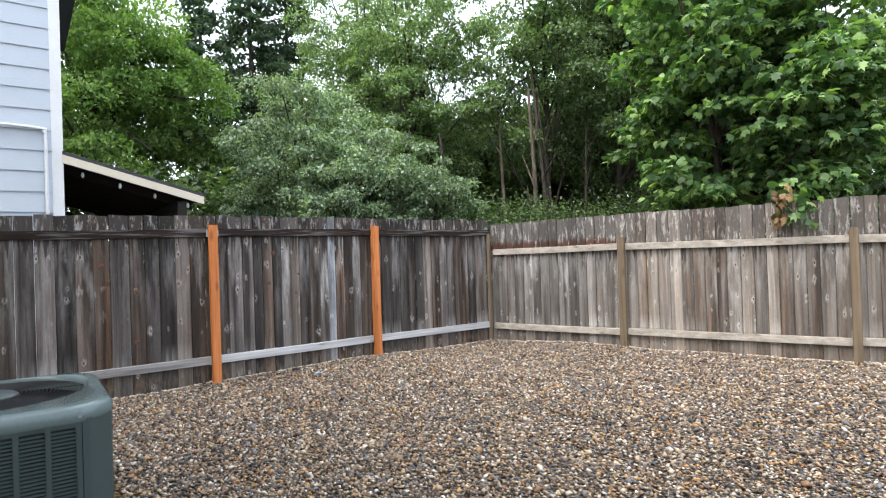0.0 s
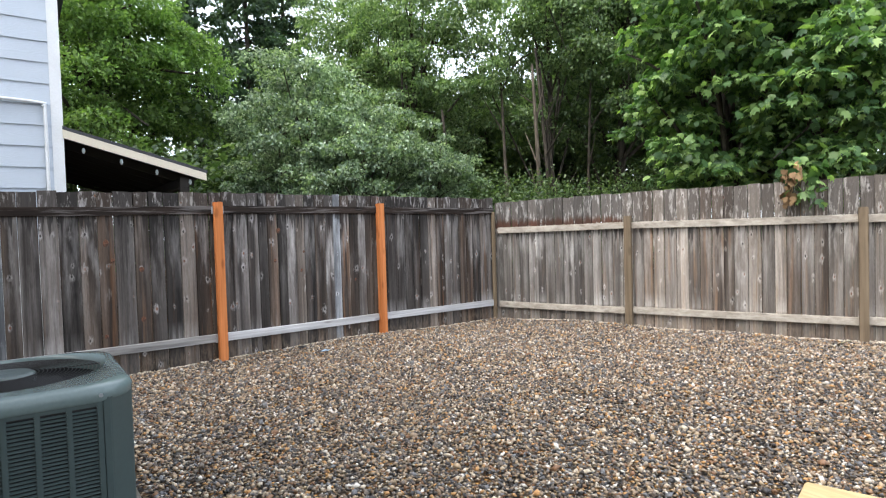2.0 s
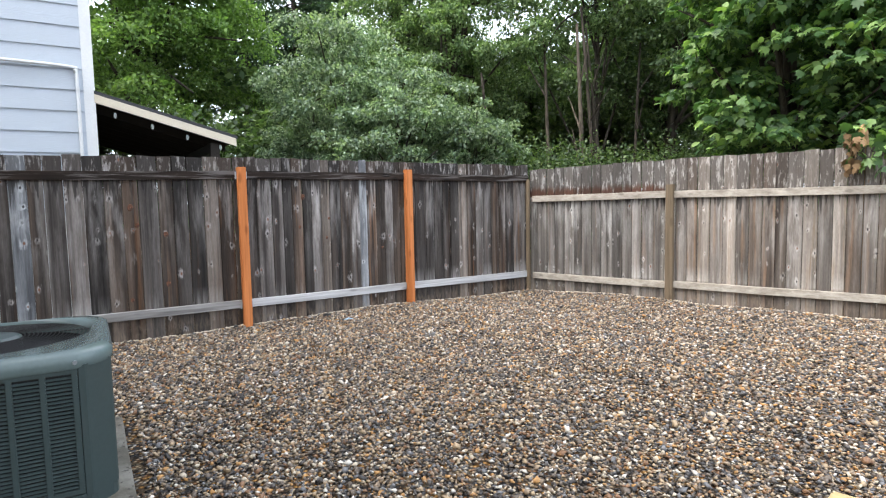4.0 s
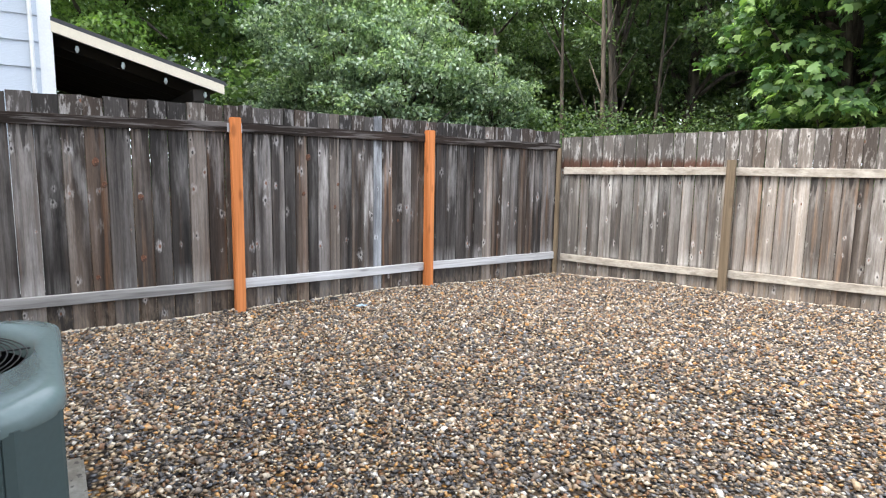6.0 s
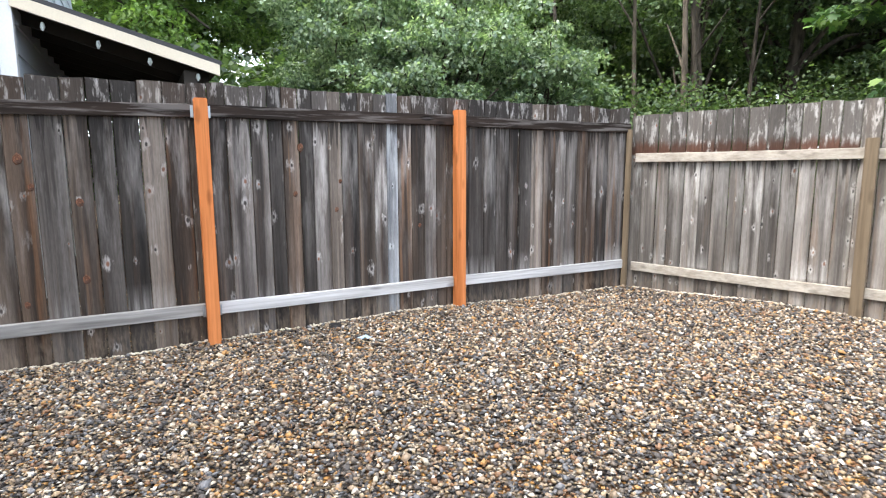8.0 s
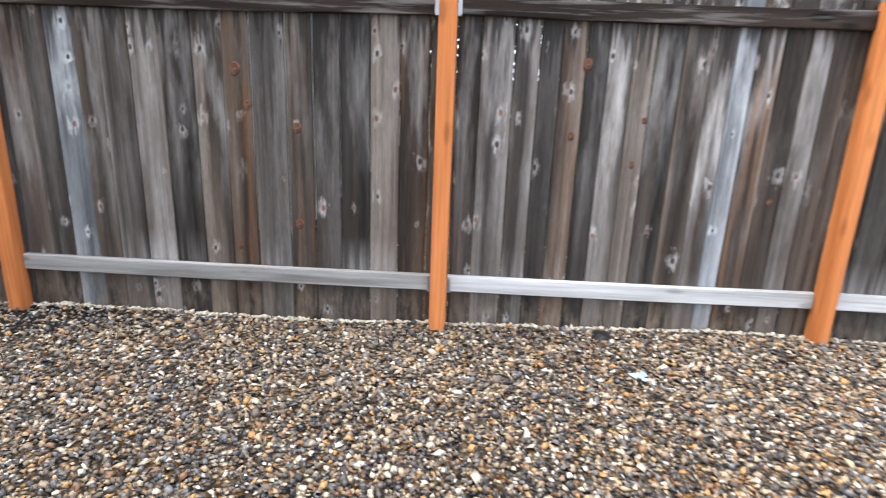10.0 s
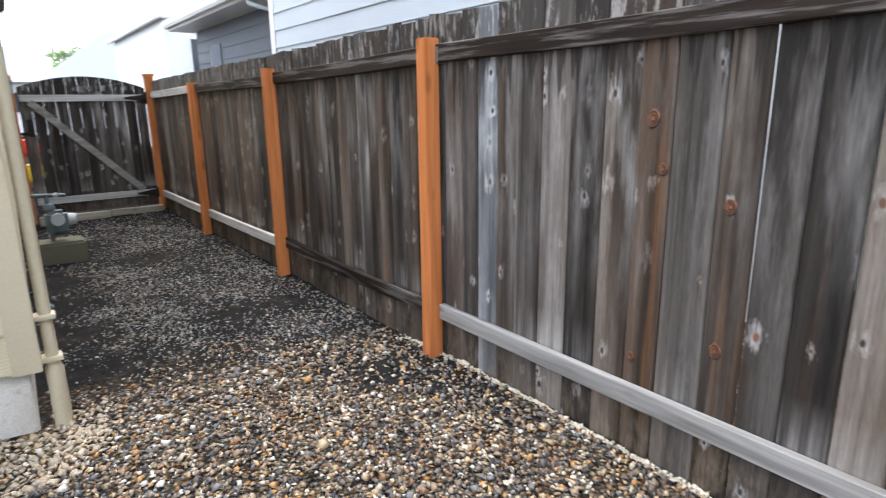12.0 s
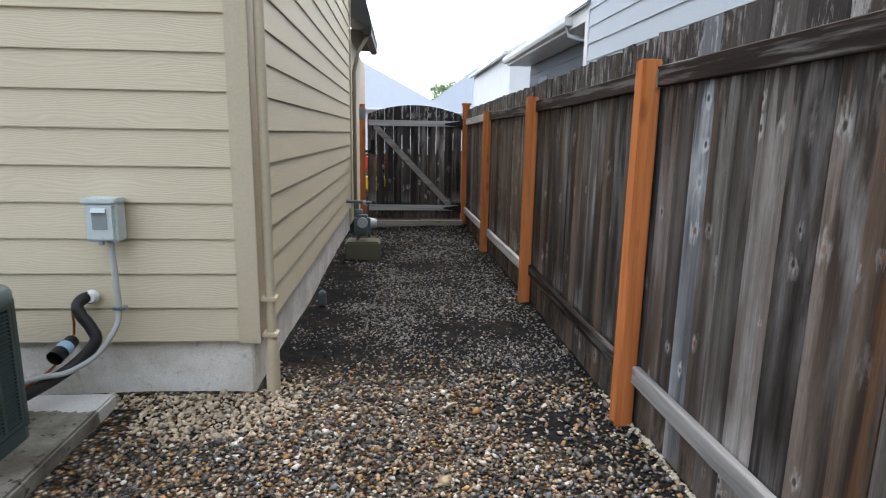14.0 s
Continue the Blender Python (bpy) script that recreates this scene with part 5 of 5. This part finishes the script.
for i, (px, d, lean, h, r) in enumerate(((958, 12.5, -0.15, 5.0, 0.07), (985, 12.8, -0.5, 5.5, 0.06), (1003, 13.2, -0.7, 5.2, 0.05), (905, 13.5, -0.25, 5.0, 0.06), (805, 12.6, -0.4, 4.2, 0.055), (1040, 14.0, 0.2, 5.0, 0.05))):
    stem(out_at(px, d), lean, h, r, 70 + i, M_BARK_PALE if i in (0, 3) else M_BARK)

# split stub and drooping leaves on the far fence
sx, sy = far_world(FLEN - 3.97)
snag = thing("broken_branch", (sx, sy + 0.12, 1.7), "broken pale orange branch stub by the fence top", "branch")
bm = tube(curve_points([(0.02, 0.1, -1.75), (0.0, 0.03, -0.2), (0.01, -0.05, 0.1), (-0.01, -0.02, 0.40)], 4), [0.065] * 9 + [0.06, 0.05, 0.04, 0.015], 7)
for v in bm.verts:
    if v.co.z > -0.3:
        v.co += Vector((random.uniform(-0.018, 0.018), random.uniform(-0.018, 0.018), random.uniform(-0.04, 0.04)))
part("stub", bm, M_SNAG, snag)
rng = np.random.default_rng(99)
pts = np.stack([rng.normal(0.12, 0.13, 46), rng.uniform(-0.24, 0.0, 46), rng.uniform(-0.12, 0.42, 46)], -1)
v, f = leaf_cards(rng, pts, 0.13, "maple", 0.9)
part("leaf_spray", quad_mesh("leaf_spray", v, f), M_LEAF_MAPLE, snag, "drooping green leaves")
pts = np.stack([rng.normal(-0.02, 0.035, 34), rng.uniform(-0.26, -0.18, 34), rng.uniform(-0.12, 0.30, 34)], -1)
v, f = leaf_cards(rng, pts, 0.09, "maple", 1.2)
part("dead_leaves", quad_mesh("dead_leaves", v, f), M_DEADLEAF, snag, "curled dead brown leaves")

# undergrowth along both fences
def hedge(name, pts_fn, leaves, size, mat, seed, label):
    rng = np.random.default_rng(seed)
    pts = pts_fn(rng, leaves)
    v, f = leaf_cards(rng, pts, size, "blade")
    ob = new(name, quad_mesh(name, v, f))
    ob.data.materials.append(mat)
    return tagged(ob, label, "bushes", kind="stuff")


def strip(p0, p1, width, top):
    def fn(rng, n):
        c = rng.uniform(0, 1, (n // 60, 1))
        hub = np.array(p0) + c * (np.array(p1) - np.array(p0)) + rng.normal(0, width, (n // 60, 2))
        k = rng.integers(0, n // 60, n)
        z = rng.uniform(0.2, 1.0, n // 60) ** 0.7 * top
        xy = hub[k] + rng.normal(0, 0.3, (n, 2))
        return np.stack([xy[:, 0], xy[:, 1], np.clip(z[k] + rng.normal(0, 0.2, n), 0.05, None)], -1)
    return fn


hedge("undergrowth", strip(out_at(800, 25), out_at(1560, 23), 1.6, 6.5), 34000, 0.30, M_LEAF_DARK, 41, "deep shaded undergrowth of the wood")
hedge("undergrowth", strip(out_at(380, 24), out_at(820, 25), 1.6, 6.0), 26000, 0.28, M_LEAF_DARK, 42, "deep shaded undergrowth of the wood")
hedge("undergrowth", strip(out_at(700, 11.6), out_at(1250, 12.2), 0.5, 2.2), 30000, 0.065, M_LEAF_DARK, 43, "leafy bushes just behind the fence")
hedge("undergrowth", strip((-13.4, 0.6), (-13.4, 9.0), 0.4, 3.3), 12000, 0.17, M_LEAF_DARK, 44, "shaded bushes behind the patio roof")
tree("street_tree", (-10.4, -58.0), 6.3, 1.7, 3.2, 3500, 0.35, M_LEAF_GREY, 61, "far rounded green street tree", trunk=0.2, clump=0.7, limbs=10)
tree("street_tree", (-13.2, -60.0), 6.0, 1.6, 3.0, 3000, 0.35, M_LEAF_GREY, 62, "far rounded green street tree", trunk=0.2, clump=0.7, limbs=10)

# a red and yellow toy car beyond the gate
toy = thing("toy_car", (-4.35, -10.0, -0.05), "red and yellow plastic toy car beyond the gate", "toy")
M_YELLOW = painted("yellow_plastic", (0.75, 0.55, 0.04), 0.35)
part("body", box((-0.42, -0.25, 0.12), (0.42, 0.25, 0.45), 0.06), M_YELLOW, toy)
part("roof", box((-0.36, -0.24, 0.60), (0.36, 0.24, 0.92), 0.08), M_RED, toy, "red plastic roof")
for x in (-0.32, 0.32):
    for y in (-0.2, 0.2):
        part("pillar", box((x - 0.03, y - 0.03, 0.43), (x + 0.03, y + 0.03, 0.64), 0.01), M_RED, toy)
for x in (-0.28, 0.28):
    for y in (-0.27, 0.27):
        part("wheel", tube([(x, y - 0.04, 0.12), (x, y + 0.04, 0.12)], 0.12, 14), M_BLACK, toy)


# ---- small litter ----
bm = bmesh.new()
for k in range(9):
    a = 2 * math.pi * k / 9
    r = 0.05 * (0.7 + 0.5 * math.sin(k * 2.3))
    bm.verts.new((r * 1.3 * math.cos(a), r * math.sin(a), 0.02 + 0.012 * math.sin(k * 1.7)))
bm.verts.ensure_lookup_table()
face = bm.faces.new(bm.verts)
g = bmesh.ops.extrude_face_region(bm, geom=[face])
bmesh.ops.translate(bm, vec=(0, 0, 0.003), verts=[q for q in g["geom"] if isinstance(q, bmesh.types.BMVert)])
solo("plastic_scrap", bm, M_LITTER, "crumpled pale blue plastic scrap on the gravel", "litter", at=pose(-5.36, 4.67, ground_z(-5.36, 4.67) + 0.012))
rng = np.random.default_rng(7)
v, f = leaf_cards(rng, np.array([[0.0, 0.0, 0.0], [0.05, 0.03, 0.01]]), 0.13, "maple", 0.1)
ob = new("dry_leaf", quad_mesh("dry_leaf", v, f))
ob.data.materials.append(M_DRYLEAF)
ob.modifiers.new("thick", "SOLIDIFY").thickness = 0.002
ob.matrix_world = pose(-1.75, 8.83, ground_z(-1.75, 8.83) + 0.03)
tagged(ob, "dry pale leaves lying on the gravel", "leaf")
bm = bmesh.new()
bmesh.ops.create_icosphere(bm, subdivisions=2, radius=0.05)
for q in bm.verts:
    q.co = Vector((q.co.x * 1.3, q.co.y, q.co.z * 0.5)) * (1 + 0.25 * noise.noise(q.co * 30))
solo("soil_clod", bm, M_BLACK, "small dark clod of soil by the fence", "soil", at=pose(-5.85, 4.59, ground_z(-5.85, 4.59)))


# ---- gravel ----
def pebble(seed, sub):
    bm = bmesh.new()
    bmesh.ops.create_icosphere(bm, subdivisions=sub, radius=0.5)
    rnd = random.Random(seed)
    s = (rnd.uniform(0.85, 1.15), rnd.uniform(0.62, 0.9), rnd.uniform(0.42, 0.62))
    off = Vector((rnd.random() * 9, rnd.random() * 9, rnd.random() * 9))
    v = np.array([tuple(Vector((q.co.x * s[0], q.co.y * s[1], q.co.z * s[2])) * (1 + 0.35 * noise.noise(q.co * 2.2 + off))) for q in bm.verts])
    f = np.array([[q.index for q in face.verts] for face in bm.faces])
    bm.free()
    return v, f


FINE = [pebble(s + 40, 2) for s in range(6)]


def chip(seed):
    """A small angular stone of eight faces."""
    rnd = random.Random(seed)
    axes = [(1, 0, 0), (0, 1, 0), (-1, 0, 0), (0, -1, 0), (0, 0, 1), (0, 0, -1)]
    s = (rnd.uniform(0.5, 0.62), rnd.uniform(0.38, 0.5), rnd.uniform(0.24, 0.36))
    v = np.array([[a * k * rnd.uniform(0.75, 1.25) + rnd.uniform(-0.13, 0.13) for a, k in zip(ax, s)] for ax in axes])
    f = np.array([(0, 1, 4), (1, 2, 4), (2, 3, 4), (3, 0, 4), (1, 0, 5), (2, 1, 5), (3, 2, 5), (0, 3, 5)])
    return v, f


def strewn(rng, x0, x1, y0, y1, per_m2):
    n = int((x1 - x0) * (y1 - y0) * per_m2)
    return np.stack([rng.uniform(x0, x1, n), rng.uniform(y0, y1, n)], -1)


def in_yard(p):
    x, y = p[:, 0], p[:, 1]
    ok = (x > WX + 0.02) & (y < WY - 0.04 + (x - WX) * math.tan(fa))
    ok &= ~((x > HX - 0.03) & (y < HY + 0.02))
    ok &= ~((x > -3.49) & (x < -2.27) & (y > 1.02) & (y < 2.39))
    ok &= ~((x > -4.62) & (x < -4.1) & (y > -3.12) & (y < -2.78))
    return ok & (y > -5.4)


def joined_pebbles(name, p, size, seed, label, shapes, material):
    rng = np.random.default_rng(seed)
    which = rng.integers(0, len(shapes), len(p))
    verts, faces, base = [], [], 0
    for k, (v, f) in enumerate(shapes):
        q = p[which == k]
        n = len(q)
        yaw = rng.uniform(0, 2 * np.pi, n)
        s = size * np.exp(rng.normal(0, 0.30, n)) * np.where((q[:, 1] < 0.6) & (q[:, 0] < -3.9), 0.72, 1.0)
        tx, ty = rng.normal(0, 0.28, n), rng.normal(0, 0.28, n)
        w = v[None] * s[:, None, None]
        x = w[..., 0] * np.cos(yaw)[:, None] - w[..., 1] * np.sin(yaw)[:, None]
        y = w[..., 0] * np.sin(yaw)[:, None] + w[..., 1] * np.cos(yaw)[:, None]
        z = w[..., 2] + x * tx[:, None] + y * ty[:, None]
        gz = np.array([ground_z(a, b) for a, b in q]) if n else np.zeros(0)
        z = z + (gz + s * rng.uniform(0.02, 0.38, n))[:, None]
        verts.append(np.stack([x + q[:, :1], y + q[:, 1:2], z], -1).reshape(-1, 3))
        faces.append((f[None] + (np.arange(n) * len(v))[:, None, None]).reshape(-1, 3) + base)
        base += n * len(v)
    me = quad_mesh(name, np.concatenate(verts), np.concatenate(faces))
    me.materials.append(material)
    ob = new(name, me)
    ob.parent = GROUND
    return tagged(ob, label, kind="stuff")


rng = np.random.default_rng(4)
p = strewn(rng, WX, 3.4, -5.4, 10.6, 2750)
p = p[in_yard(p)]
keep = np.ones(len(p))
edge = np.array([noise.noise((a * 0.9, b * 0.9, 7.0)) for a, b in p]) * 0.5
limit = 0.75 + edge + np.clip((-4.95 - p[:, 0]) * 1.7, 0, 1.55)
side = np.clip((limit - p[:, 1]) / 0.5, 0, 1) * (p[:, 0] < -3.9)
mask = np.array([noise.noise((a * 1.8, b * 1.8, 3.0)) for a, b in p])
keep -= side * np.clip(0.42 + mask * 0.9 + 0.45 * np.clip((p[:, 0] + 4.7) * 2.2, 0, 1), 0.05, 0.97)
dist = np.hypot(p[:, 0] + 2.6, p[:, 1] - 3.4)
keep *= np.where(dist < 4.6, 1.0, np.clip(1.0 - 0.17 * (dist - 4.6), 0.28, 1.0))
p = p[rng.uniform(0, 1, len(p)) < keep]
ragged = np.array([noise.noise((a * 1.7, b * 3.0, 11.0)) + 0.5 * noise.noise((a * 9.0, b * 9.0, 1.0)) for a, b in p])
wet = (p[:, 1] < 0.45 + 0.7 * ragged) & (p[:, 0] < -3.9)
dry = (p[:, 1] < 1.30 + 0.22 * ragged) & (p[:, 0] > -4.25) & (p[:, 1] > 0.7) & ~wet
CHIPS = [chip(s) for s in range(24)]
joined_pebbles("wet_gravel", p[wet], 0.020, 10, "sparse damp grey stone chips on black soil", CHIPS, M_STONES_WET)
joined_pebbles("gravel", p[~dry & ~wet], 0.0215, 8, "loose mixed brown, tan and grey stone chips", CHIPS, M_STONES)
joined_pebbles("dry_gravel", p[dry], 0.025, 9, "dry pale stone chips along the house wall", CHIPS, M_STONES_DRY)

# pale grit in a thin line against the fence feet
s_w = rng.uniform(0.0, WY - 0.9, 2600)
along_w = np.stack([WX + 0.014 + np.abs(rng.normal(0, 0.010, 2600)), WY - s_w], -1)
s_f = rng.uniform(0.6, FLEN - 0.1, 3800)
off_f = 0.02 + np.abs(rng.normal(0, 0.03, 3800)) * np.clip((FLEN - s_f) / 4.0, 0.3, 2.0)
along_f = np.stack([fx - s_f * math.cos(fa) + off_f * math.sin(fa), fy - s_f * math.sin(fa) - off_f * math.cos(fa)], -1)
M_GRIT = stone_paint("pale_grit", False, 0.85, (0.72, 0.65, 0.53))
joined_pebbles("pale_grit", np.concatenate([along_w, along_f]), 0.017, 12, "line of small pale grit along the fence feet", CHIPS, M_GRIT)

FINE_MESHES = []
for v, f in FINE:
    me = mesh_of("pebble", v, f, True)
    me.materials.append(M_STONE)
    FINE_MESHES.append(me)
rnd = random.Random(77)
for i in range(300):
    x, y = rnd.uniform(-5.75, -3.6), rnd.uniform(1.2, 2.9)
    s = 0.024 * rnd.uniform(0.7, 1.5)
    o = part("pebble", FINE_MESHES[i % len(FINE_MESHES)], M_STONE, GROUND)
    o.matrix_local = pose(x, y, ground_z(x, y) + s * 0.3, rnd.uniform(-20, 20), rnd.uniform(-20, 20), rnd.uniform(0, 360)) @ Matrix.Diagonal((s, s, s, 1))
